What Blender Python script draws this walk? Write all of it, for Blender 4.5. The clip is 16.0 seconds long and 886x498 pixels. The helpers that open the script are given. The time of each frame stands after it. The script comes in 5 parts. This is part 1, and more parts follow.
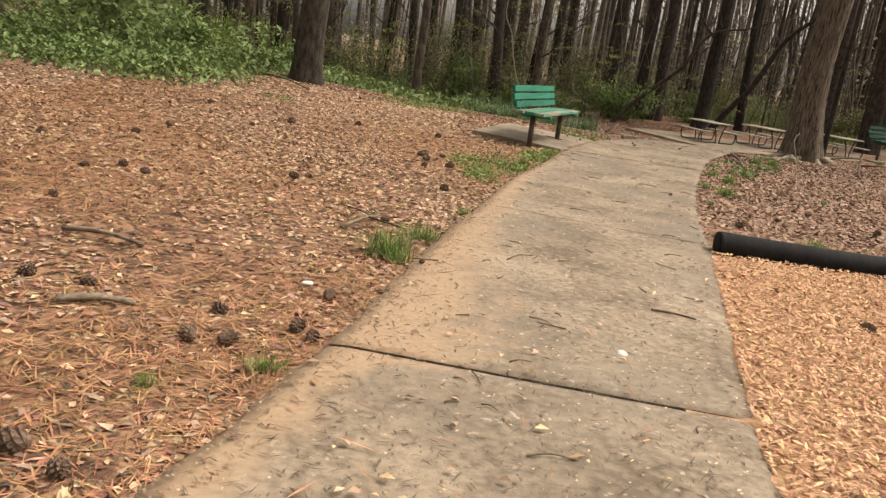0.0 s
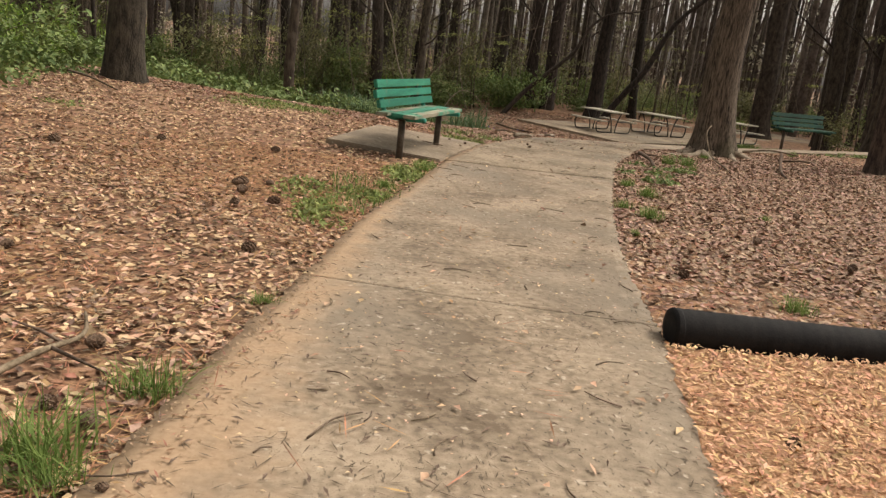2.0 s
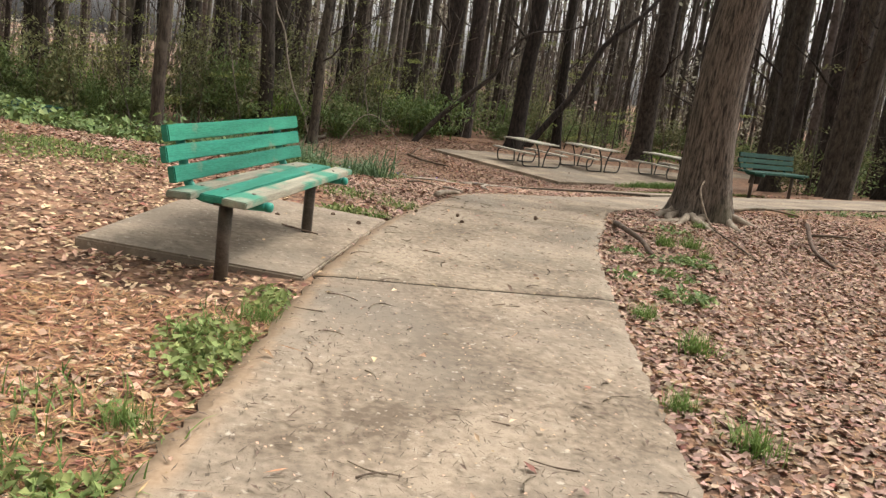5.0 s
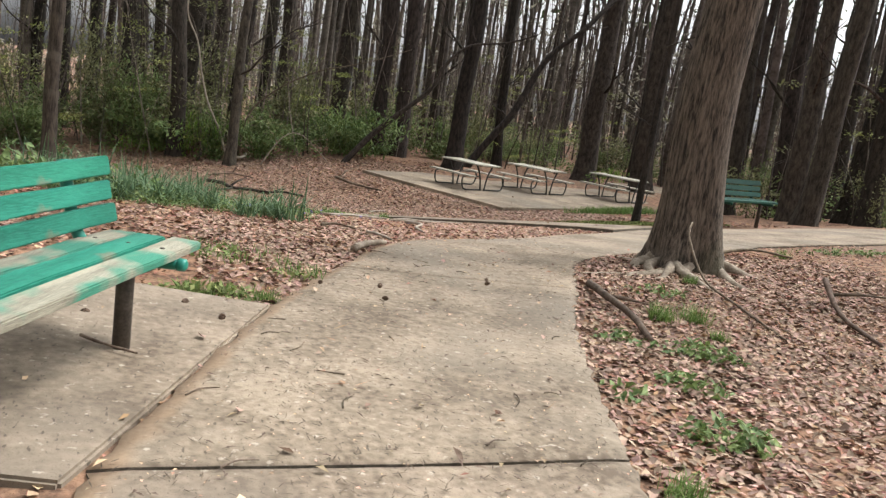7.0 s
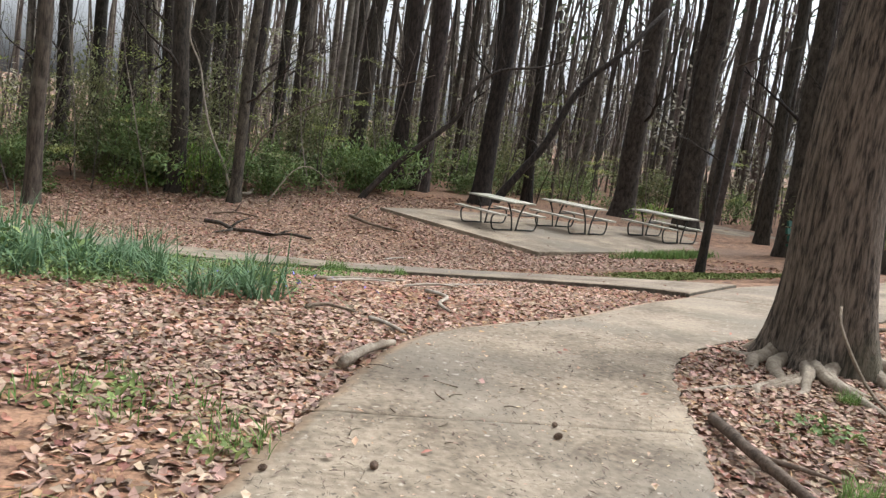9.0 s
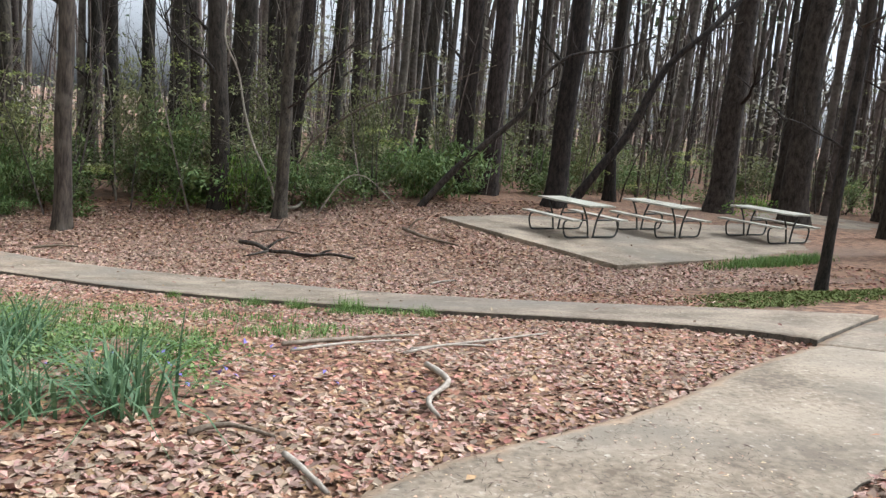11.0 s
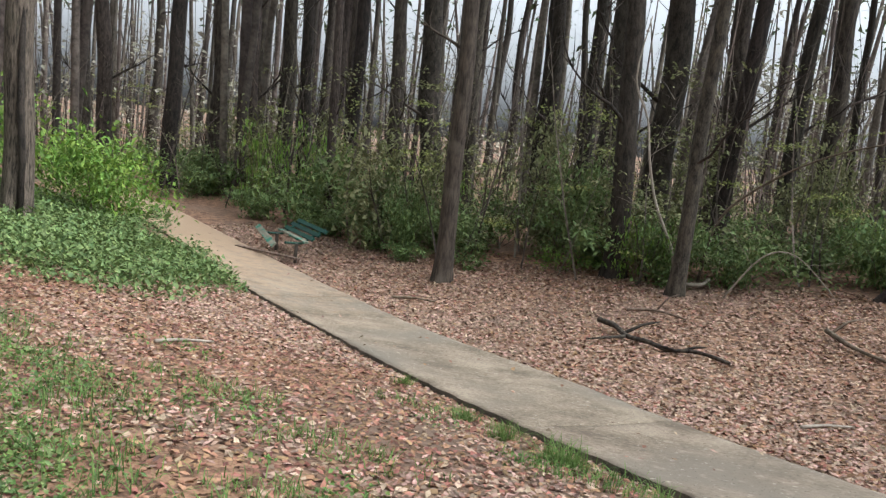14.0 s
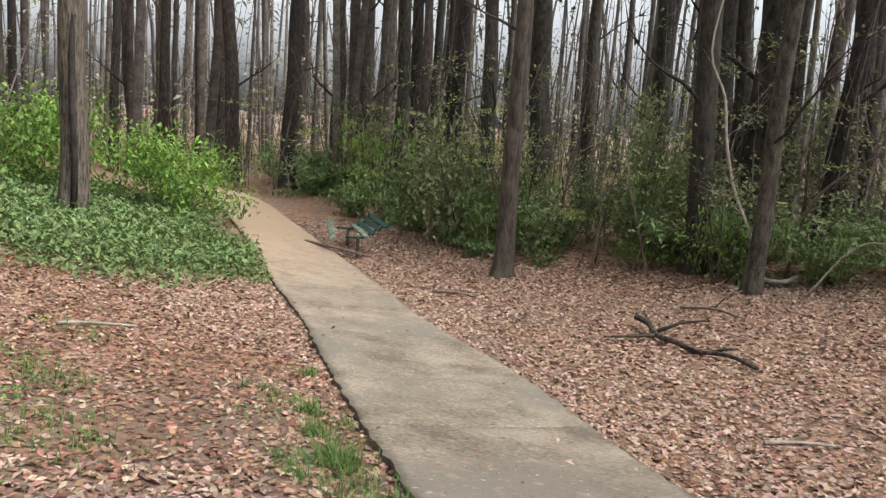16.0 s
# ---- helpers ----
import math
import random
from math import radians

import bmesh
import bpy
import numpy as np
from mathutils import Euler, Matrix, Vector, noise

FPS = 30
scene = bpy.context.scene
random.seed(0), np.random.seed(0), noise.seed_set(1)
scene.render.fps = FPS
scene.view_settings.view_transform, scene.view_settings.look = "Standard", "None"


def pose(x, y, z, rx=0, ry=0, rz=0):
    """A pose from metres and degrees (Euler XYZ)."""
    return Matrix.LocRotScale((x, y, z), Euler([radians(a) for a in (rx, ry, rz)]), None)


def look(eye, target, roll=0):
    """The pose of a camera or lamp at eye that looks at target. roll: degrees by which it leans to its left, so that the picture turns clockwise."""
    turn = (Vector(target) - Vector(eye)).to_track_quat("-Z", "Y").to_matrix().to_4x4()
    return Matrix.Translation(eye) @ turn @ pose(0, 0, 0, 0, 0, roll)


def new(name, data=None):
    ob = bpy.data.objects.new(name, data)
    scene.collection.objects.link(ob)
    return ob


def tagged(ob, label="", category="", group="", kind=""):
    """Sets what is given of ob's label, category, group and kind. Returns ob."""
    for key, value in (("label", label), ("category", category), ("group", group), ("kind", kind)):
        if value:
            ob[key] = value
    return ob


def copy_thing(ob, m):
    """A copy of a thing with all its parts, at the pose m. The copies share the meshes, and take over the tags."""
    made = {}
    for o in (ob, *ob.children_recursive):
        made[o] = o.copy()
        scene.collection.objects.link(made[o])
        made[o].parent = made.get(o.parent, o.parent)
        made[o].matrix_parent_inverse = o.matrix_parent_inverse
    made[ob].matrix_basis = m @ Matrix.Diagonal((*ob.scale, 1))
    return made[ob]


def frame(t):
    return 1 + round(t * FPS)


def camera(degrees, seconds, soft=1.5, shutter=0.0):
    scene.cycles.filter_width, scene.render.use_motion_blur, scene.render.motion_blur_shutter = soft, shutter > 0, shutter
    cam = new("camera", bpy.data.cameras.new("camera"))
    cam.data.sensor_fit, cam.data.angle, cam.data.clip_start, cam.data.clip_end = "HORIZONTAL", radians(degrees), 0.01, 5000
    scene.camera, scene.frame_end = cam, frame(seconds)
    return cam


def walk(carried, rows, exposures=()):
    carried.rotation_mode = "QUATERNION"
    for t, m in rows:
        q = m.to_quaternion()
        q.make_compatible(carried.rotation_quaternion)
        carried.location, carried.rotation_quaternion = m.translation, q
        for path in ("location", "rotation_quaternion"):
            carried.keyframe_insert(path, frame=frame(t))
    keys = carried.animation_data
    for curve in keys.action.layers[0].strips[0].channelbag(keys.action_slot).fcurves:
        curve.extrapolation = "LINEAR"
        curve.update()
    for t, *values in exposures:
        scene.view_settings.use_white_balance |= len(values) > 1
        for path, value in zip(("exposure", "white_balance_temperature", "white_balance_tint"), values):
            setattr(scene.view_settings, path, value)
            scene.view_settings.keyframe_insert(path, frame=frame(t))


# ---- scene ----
cam = camera(56.7, 16.0, 1.4)
PATH = [
    (0, (0.040, -1.252, 1.274), (0.051, 0.846, 0.756), 7.4),
    (0.5, (0.178, -0.561, 1.263), (0.365, 1.499, 0.638), 8.9),
    (1, (0.293, 0.045, 1.271), (0.549, 2.095, 0.638), 9.3),
    (1.5, (0.404, 0.726, 1.263), (0.701, 2.786, 0.690), 7.3),
    (2, (0.523, 1.379, 1.268), (0.800, 3.459, 0.756), 6.5),
    (2.5, (0.596, 2.130, 1.283), (0.895, 4.211, 0.784), 5.8),
    (3, (0.689, 2.797, 1.301), (1.034, 4.877, 0.833), 5.9),
    (3.5, (0.762, 3.601, 1.274), (1.187, 5.666, 0.808), 6.0),
    (4, (0.928, 4.283, 1.261), (1.400, 6.340, 0.798), 6.5),
    (4.5, (1.025, 4.980, 1.306), (1.486, 7.037, 0.838), 8.1),
    (4.7, (1.115, 5.342, 1.296), (1.604, 7.396, 0.843), 7.9),
    (6.8, (1.809, 7.902, 1.288), (2.350, 9.952, 0.880), 7.9),
    (7, (1.889, 8.096, 1.319), (2.546, 10.117, 0.940), 8.0),
    (7.5, (2.108, 8.689, 1.327), (2.812, 10.698, 0.966), 7.9),
    (8, (2.250, 9.374, 1.306), (2.904, 11.399, 0.939), 7.4),
    (8.5, (2.429, 9.993, 1.322), (3.064, 12.033, 1.000), 8.0),
    (8.7, (2.457, 10.235, 1.319), (3.064, 12.284, 1.003), 8.2),
    (10.8, (3.694, 12.666, 1.399), (4.168, 14.747, 1.068), 4.3),
    (11, (3.762, 12.895, 1.402), (4.119, 14.997, 1.055), 4.6),
    (11.5, (3.944, 13.662, 1.364), (3.955, 15.792, 1.003), 5.5),
    (12, (4.179, 14.323, 1.360), (3.744, 16.410, 1.007), 5.6),
    (12.5, (4.479, 14.973, 1.366), (3.884, 17.024, 1.037), 6.6),
    (13, (4.862, 15.489, 1.358), (4.096, 17.480, 1.015), 5.9),
    (13.5, (5.244, 16.071, 1.320), (4.413, 18.037, 0.990), 5.4),
    (14, (5.770, 16.552, 1.333), (4.857, 18.486, 1.034), 5.9),
    (14.5, (6.246, 17.131, 1.306), (5.160, 18.980, 1.047), 7.1),
    (15, (6.788, 17.600, 1.294), (5.614, 19.395, 1.043), 4.2),
    (15.5, (7.284, 18.132, 1.266), (6.060, 19.886, 0.959), 3.6),
    (16, (7.689, 18.597, 1.234), (6.364, 20.271, 0.905), 3.9),
]
EXPOSURES = [(0.0, -0.94, 7450, 12), (0.6, -1.08, 7450, 12), (1.5, -1.18, 7450, 12), (3.5, -0.94, 7200, 11), (4.5, -0.75, 6850, 10), (7.0, -0.62, 6250, 9), (8.5, -0.53, 6050, 8), (11.0, -0.46, 5650, 7), (12.0, -0.50, 5650, 6), (13.5, -0.60, 5700, 6), (15.0, -0.77, 6050, 7), (16.0, -0.62, 6050, 8)]
walk(cam, [(t, look(eye, target, roll)) for t, eye, target, roll in PATH], EXPOSURES)

# ---- world, sun, exposure ----
SUN_EL, SUN_AZ = 52.0, 78.0          # degrees; azimuth clockwise from +y
world = bpy.data.worlds.new("world")
scene.world = world
world.use_nodes = True
wn = world.node_tree.nodes
sky = wn.new("ShaderNodeTexSky")
sky.sky_type, sky.sun_disc = "NISHITA", False
sky.sun_elevation, sky.sun_rotation = radians(SUN_EL), radians(SUN_AZ)
sky.air_density, sky.dust_density, sky.ozone_density = 1.0, 6.0, 1.0
whiten = wn.new("ShaderNodeHueSaturation")
whiten.inputs["Saturation"].default_value = 0.0
whiten.inputs["Value"].default_value = 1.8
world.node_tree.links.new(sky.outputs[0], whiten.inputs["Color"])
world.node_tree.links.new(whiten.outputs[0], wn["Background"].inputs[0])
wn["Background"].inputs[1].default_value = 0.30
sun_data = bpy.data.lights.new("sun", "SUN")
sun_data.energy, sun_data.angle, sun_data.color = 3.2, radians(6.0), (1.0, 0.93, 0.83)
sun = new("sun", sun_data)
sun_dir = Vector((math.sin(radians(SUN_AZ)) * math.cos(radians(SUN_EL)), math.cos(radians(SUN_AZ)) * math.cos(radians(SUN_EL)), math.sin(radians(SUN_EL))))
sun.matrix_world = Matrix.Translation((0, 0, 40)) @ sun_dir.to_track_quat("Z", "Y").to_matrix().to_4x4()


# ---- materials ----
def mat(name, base, other, scale=4.0, rough=0.8, bump=0.3, fine=40.0, metal=0.0, island=0.0, detail=6.0, stretch=(1, 1, 1), third=None, third_scale=0.6, third_cut=(0.45, 0.6), spec=0.3, obj_random=0.0, translucent=0.0, cut=(0.6, 1.0)):
    """Two colours mixed by a coarse and a fine noise, an optional third in broad stains, with bump and per-piece variation."""
    m = bpy.data.materials.new(name)
    m.use_nodes = True
    nt = m.node_tree
    n, l = nt.nodes, nt.links
    bsdf = n["Principled BSDF"]
    tc = n.new("ShaderNodeTexCoord")
    mp = n.new("ShaderNodeMapping")
    mp.inputs["Scale"].default_value = stretch
    l.new(tc.outputs["Object"], mp.inputs[0])
    a = n.new("ShaderNodeTexNoise")
    a.inputs["Scale"].default_value, a.inputs["Detail"].default_value = scale, detail
    l.new(mp.outputs[0], a.inputs["Vector"])
    b = n.new("ShaderNodeTexNoise")
    b.inputs["Scale"].default_value, b.inputs["Detail"].default_value = fine, 3.0
    l.new(mp.outputs[0], b.inputs["Vector"])
    mix = n.new("ShaderNodeMath")
    mix.operation = "MULTIPLY_ADD"
    l.new(b.outputs[0], mix.inputs[0])
    mix.inputs[1].default_value = 0.6
    l.new(a.outputs[0], mix.inputs[2])
    ramp = n.new("ShaderNodeMapRange")
    ramp.inputs[1].default_value, ramp.inputs[2].default_value = cut
    l.new(mix.outputs[0], ramp.inputs[0])
    col = n.new("ShaderNodeMix")
    col.data_type = "RGBA"
    l.new(ramp.outputs[0], col.inputs[0])
    col.inputs[6].default_value, col.inputs[7].default_value = (*base, 1), (*other, 1)
    out = col.outputs[2]
    if third:
        c = n.new("ShaderNodeTexNoise")
        c.inputs["Scale"].default_value, c.inputs["Detail"].default_value = third_scale, 5.0
        l.new(tc.outputs["Object"], c.inputs["Vector"])
        cut = n.new("ShaderNodeMapRange")
        cut.inputs[1].default_value, cut.inputs[2].default_value = third_cut
        l.new(c.outputs[0], cut.inputs[0])
        col3 = n.new("ShaderNodeMix")
        col3.data_type = "RGBA"
        l.new(cut.outputs[0], col3.inputs[0])
        l.new(out, col3.inputs[6])
        col3.inputs[7].default_value = (*third, 1)
        out = col3.outputs[2]
    for amount, kind, socket in ((island, "ShaderNodeNewGeometry", "Random Per Island"), (obj_random, "ShaderNodeObjectInfo", "Random")):
        if amount:
            g = n.new(kind)
            hsv = n.new("ShaderNodeHueSaturation")
            r = n.new("ShaderNodeMapRange")
            r.inputs[3].default_value, r.inputs[4].default_value = 1 - amount, 1 + amount
            l.new(g.outputs[socket], r.inputs[0])
            l.new(r.outputs[0], hsv.inputs["Value"])
            w = n.new("ShaderNodeMath")
            w.operation = "PINGPONG"
            l.new(g.outputs[socket], w.inputs[0])
            w.inputs[1].default_value = 0.07
            h = n.new("ShaderNodeMapRange")
            h.inputs[2].default_value, h.inputs[3].default_value, h.inputs[4].default_value = 0.07, 0.5 - 0.05 * amount, 0.5 + 0.05 * amount
            l.new(w.outputs[0], h.inputs[0])
            l.new(h.outputs[0], hsv.inputs["Hue"])
            l.new(out, hsv.inputs["Color"])
            out = hsv.outputs[0]
    l.new(out, bsdf.inputs["Base Color"])
    bsdf.inputs["Roughness"].default_value, bsdf.inputs["Metallic"].default_value = rough, metal
    bsdf.inputs["Specular IOR Level"].default_value = spec
    if bump:
        bp = n.new("ShaderNodeBump")
        bp.inputs["Strength"].default_value, bp.inputs["Distance"].default_value = bump, 0.02
        l.new(mix.outputs[0], bp.inputs["Height"])
        l.new(bp.outputs[0], bsdf.inputs["Normal"])
    if translucent:
        tr = n.new("ShaderNodeBsdfTranslucent")
        l.new(out, tr.inputs["Color"])
        ms = n.new("ShaderNodeMixShader")
        ms.inputs[0].default_value = translucent
        l.new(bsdf.outputs[0], ms.inputs[1])
        l.new(tr.outputs[0], ms.inputs[2])
        l.new(ms.outputs[0], n["Material Output"].inputs["Surface"])
    return m


M_SOIL = mat("leaf_litter_soil", (0.085, 0.046, 0.028), (0.29, 0.165, 0.10), 7.0, 0.95, 1.0, 30.0, detail=12.0, cut=(0.68, 0.92), third=(0.15, 0.10, 0.07), third_scale=0.25, third_cut=(0.5, 0.68))
M_CONCRETE = mat("weathered_concrete", (0.13, 0.098, 0.068), (0.315, 0.25, 0.182), 1.5, 0.92, 0.15, 24.0, detail=15.0, cut=(0.62, 0.98), third=(0.185, 0.153, 0.117), third_scale=0.55, third_cut=(0.46, 0.64), obj_random=0.04)


def soil_stained(m):
    """Sandy soil trodden over the concrete where the mesh attribute says so, with scuffs, pale scrapes and dark specks."""
    n, l = m.node_tree.nodes, m.node_tree.links
    bsdf = n["Principled BSDF"]
    out = bsdf.inputs["Base Color"].links[0].from_socket
    tc = n.new("ShaderNodeTexCoord")

    def layer(scale, detail, lo, hi, colour, amount, source, squash=(1, 1, 1)):
        mp = n.new("ShaderNodeMapping")
        mp.inputs["Scale"].default_value = squash
        l.new(tc.outputs["Object"], mp.inputs[0])
        tx = n.new("ShaderNodeTexNoise")
        tx.inputs["Scale"].default_value, tx.inputs["Detail"].default_value = scale, detail
        l.new(mp.outputs[0], tx.inputs["Vector"])
        rg = n.new("ShaderNodeMapRange")
        rg.inputs[1].default_value, rg.inputs[2].default_value, rg.inputs[4].default_value = lo, hi, amount
        l.new(tx.outputs[0], rg.inputs[0])
        mx = n.new("ShaderNodeMix")
        mx.data_type = "RGBA"
        l.new(rg.outputs[0], mx.inputs[0])
        l.new(source, mx.inputs[6])
        mx.inputs[7].default_value = (*colour, 1)
        return mx.outputs[2], tx

    out, _ = layer(7.0, 8.0, 0.56, 0.74, (0.34, 0.28, 0.21), 0.6, out)
    out, _ = layer(22.0, 4.0, 0.64, 0.72, (0.46, 0.40, 0.32), 0.7, out)
    out, _ = layer(55.0, 3.0, 0.63, 0.70, (0.07, 0.055, 0.04), 0.75, out, (1, 0.45, 1))
    out, _ = layer(160.0, 2.0, 0.58, 0.70, (0.09, 0.075, 0.055), 0.5, out)
    at = n.new("ShaderNodeAttribute")
    at.attribute_name = "sand"
    tx = n.new("ShaderNodeTexNoise")
    tx.inputs["Scale"].default_value, tx.inputs["Detail"].default_value = 5.0, 9.0
    l.new(tc.outputs["Object"], tx.inputs["Vector"])
    ad = n.new("ShaderNodeMath")
    ad.operation = "ADD"
    l.new(at.outputs["Fac"], ad.inputs[0])
    l.new(tx.outputs[0], ad.inputs[1])
    rg = n.new("ShaderNodeMapRange")
    rg.interpolation_type = "SMOOTHSTEP"
    rg.inputs[1].default_value, rg.inputs[2].default_value, rg.inputs[4].default_value = 0.72, 1.35, 0.9
    l.new(ad.outputs[0], rg.inputs[0])
    sd = n.new("ShaderNodeMix")
    sd.data_type = "RGBA"
    fine = n.new("ShaderNodeTexNoise")
    fine.inputs["Scale"].default_value, fine.inputs["Detail"].default_value = 45.0, 6.0
    l.new(tc.outputs["Object"], fine.inputs["Vector"])
    l.new(fine.outputs[0], sd.inputs[0])
    sd.inputs[6].default_value, sd.inputs[7].default_value = (0.24, 0.155, 0.092, 1), (0.44, 0.315, 0.21, 1)
    mx = n.new("ShaderNodeMix")
    mx.data_type = "RGBA"
    l.new(rg.outputs[0], mx.inputs[0])
    l.new(out, mx.inputs[6])
    l.new(sd.outputs[2], mx.inputs[7])
    l.new(mx.outputs[2], bsdf.inputs["Base Color"])


soil_stained(M_CONCRETE)
M_SAND = mat("sandy_tan_soil", (0.235, 0.155, 0.095), (0.40, 0.285, 0.19), 5.0, 0.95, 0.3, 60.0, detail=12.0)
M_EDGE = mat("dark_concrete_edge", (0.07, 0.06, 0.045), (0.16, 0.135, 0.105), 6.0, 0.95, 0.5, 60.0)
M_BARK = mat("grey_brown_bark", (0.026, 0.02, 0.016), (0.125, 0.098, 0.078), 4.0, 0.95, 1.0, 11.0, stretch=(5, 5, 0.7), third=(0.10, 0.09, 0.06), third_scale=0.5, third_cut=(0.5, 0.7))
M_BARK_OAK = mat("furrowed_oak_bark", (0.022, 0.017, 0.013), (0.165, 0.13, 0.10), 5.0, 0.95, 1.0, 15.0, stretch=(6, 6, 0.8), third=(0.11, 0.10, 0.065), third_scale=0.7, third_cut=(0.55, 0.75), cut=(0.62, 0.95))
M_BARK_PALE = mat("pale_grey_bark", (0.026, 0.020, 0.015), (0.10, 0.078, 0.06), 3.0, 0.95, 0.8, 9.0, stretch=(4, 4, 0.8), third=(0.14, 0.12, 0.095), third_scale=1.2, third_cut=(0.55, 0.7))
M_BARK_DARK = mat("dark_pine_bark", (0.014, 0.011, 0.009), (0.072, 0.056, 0.044), 3.0, 0.95, 1.0, 14.0, stretch=(4, 4, 1.5), obj_random=0.45)
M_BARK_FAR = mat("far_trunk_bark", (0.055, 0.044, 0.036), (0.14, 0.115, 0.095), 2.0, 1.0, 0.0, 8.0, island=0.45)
M_BRUSH = mat("brushwood_bark", (0.045, 0.035, 0.027), (0.17, 0.14, 0.115), 2.0, 1.0, 0.0, 8.0, island=0.6)
M_TWIG = mat("dead_twig", (0.07, 0.05, 0.035), (0.20, 0.15, 0.11), 12.0, 0.95, 0.4, 60.0, stretch=(1, 1, 1), obj_random=0.3)
M_TWIG_PALE = mat("pale_bare_twig", (0.22, 0.18, 0.14), (0.38, 0.33, 0.27), 12.0, 0.9, 0.3, 60.0)
M_ROOT = mat("pale_worn_root", (0.14, 0.105, 0.075), (0.30, 0.25, 0.19), 8.0, 0.9, 0.6, 50.0)
M_LEAF_PINK = mat("pinkish_fallen_leaf", (0.225, 0.142, 0.10), (0.39, 0.272, 0.205), 9.0, 0.8, 0.0, 50.0, island=0.55)
M_LEAF_TAN = mat("tan_fallen_leaf", (0.36, 0.228, 0.14), (0.53, 0.38, 0.25), 9.0, 0.8, 0.0, 50.0, island=0.5)
M_LEAF_BROWN = mat("brown_fallen_leaf", (0.165, 0.082, 0.048), (0.29, 0.158, 0.098), 9.0, 0.85, 0.0, 50.0, island=0.6)
M_NEEDLE = mat("rust_pine_needle", (0.22, 0.105, 0.052), (0.42, 0.235, 0.125), 9.0, 0.8, 0.0, 50.0, island=0.5)
M_CHIP = mat("pale_wood_chip", (0.42, 0.235, 0.125), (0.60, 0.385, 0.24), 10.0, 0.85, 0.0, 80.0, island=0.5)
M_CHIP_BED = mat("wood_chip_bed", (0.25, 0.13, 0.07), (0.48, 0.285, 0.165), 14.0, 0.95, 0.8, 80.0)
M_PAINT = mat("worn_teal_green_paint", (0.012, 0.13, 0.085), (0.03, 0.225, 0.15), 6.0, 0.5, 0.25, 50.0, stretch=(0.4, 2, 2), third=(0.18, 0.19, 0.13), third_scale=3.5, third_cut=(0.65, 0.72), obj_random=0.25)
M_PAINT_DARK = mat("dark_green_paint", (0.008, 0.042, 0.029), (0.017, 0.07, 0.05), 6.0, 0.6, 0.2, 50.0, obj_random=0.2)
M_TUBE = mat("teal_painted_tube", (0.02, 0.19, 0.14), (0.03, 0.25, 0.19), 6.0, 0.35, 0.1, 50.0)
M_STEEL = mat("weathered_brown_steel", (0.06, 0.05, 0.042), (0.13, 0.11, 0.09), 8.0, 0.6, 0.2, 70.0, metal=0.3)
M_PLANK = mat("bare_grey_plank", (0.17, 0.155, 0.115), (0.31, 0.29, 0.22), 6.0, 0.85, 0.4, 60.0, stretch=(0.4, 3, 3), third=(0.045, 0.19, 0.13), third_scale=3.0, third_cut=(0.48, 0.60), obj_random=0.15)
M_TABLE = mat("weathered_table_plank", (0.30, 0.28, 0.22), (0.50, 0.48, 0.40), 6.0, 0.8, 0.3, 60.0, stretch=(0.4, 3, 3), obj_random=0.12)
M_TABLE_LEG = mat("dark_tube_frame", (0.03, 0.03, 0.028), (0.07, 0.07, 0.065), 8.0, 0.55, 0.1, 50.0, metal=0.3)
M_PIPE = mat("black_corrugated_plastic", (0.008, 0.008, 0.009), (0.018, 0.017, 0.017), 8.0, 0.8, 0.1, 90.0, spec=0.15)
M_GRASS = mat("fresh_grass", (0.075, 0.14, 0.03), (0.17, 0.25, 0.07), 9.0, 0.7, 0.0, 50.0, island=0.4, translucent=0.3)
M_WEED = mat("yellow_green_weed", (0.15, 0.20, 0.06), (0.26, 0.30, 0.11), 9.0, 0.7, 0.0, 50.0, island=0.4, translucent=0.3)
M_IVY = mat("dark_green_ivy", (0.072, 0.125, 0.042), (0.203, 0.263, 0.085), 9.0, 0.6, 0.0, 50.0, island=0.3, translucent=0.2)
M_LILY = mat("grey_green_blade", (0.05, 0.105, 0.05), (0.13, 0.20, 0.095), 9.0, 0.55, 0.0, 50.0, island=0.3, translucent=0.25)
M_BUSH = mat("bright_shrub_leaf", (0.10, 0.19, 0.03), (0.24, 0.35, 0.065), 9.0, 0.6, 0.0, 50.0, island=0.4, translucent=0.35)
M_UNDER = mat("undergrowth_leaf", (0.095, 0.145, 0.048), (0.215, 0.27, 0.10), 9.0, 0.7, 0.0, 50.0, island=0.3, translucent=0.3)
M_SPRAY = mat("yellow_green_spray_leaf", (0.19, 0.22, 0.06), (0.34, 0.37, 0.12), 9.0, 0.7, 0.0, 50.0, island=0.35, translucent=0.35)
# distance haze is put into this pale grey-olive leaf colour
M_HAZE = mat("grey_olive_painted_haze", (0.24, 0.225, 0.17), (0.38, 0.355, 0.28), 9.0, 0.9, 0.0, 50.0, island=0.3, translucent=0.3)
M_OLIVE = mat("olive_haze_leaf", (0.13, 0.14, 0.06), (0.23, 0.23, 0.11), 9.0, 0.8, 0.0, 50.0, island=0.3, translucent=0.3)
M_NEEDLE_GREEN = mat("pine_needle_green", (0.035, 0.06, 0.025), (0.08, 0.11, 0.045), 9.0, 0.7, 0.0, 50.0, island=0.4, translucent=0.2)
M_CONE = mat("pine_cone_scale", (0.06, 0.04, 0.03), (0.19, 0.125, 0.085), 60.0, 0.85, 0.3, 200.0)
M_MOSS = mat("moss_patch", (0.10, 0.13, 0.035), (0.17, 0.19, 0.06), 12.0, 0.95, 0.8, 90.0)
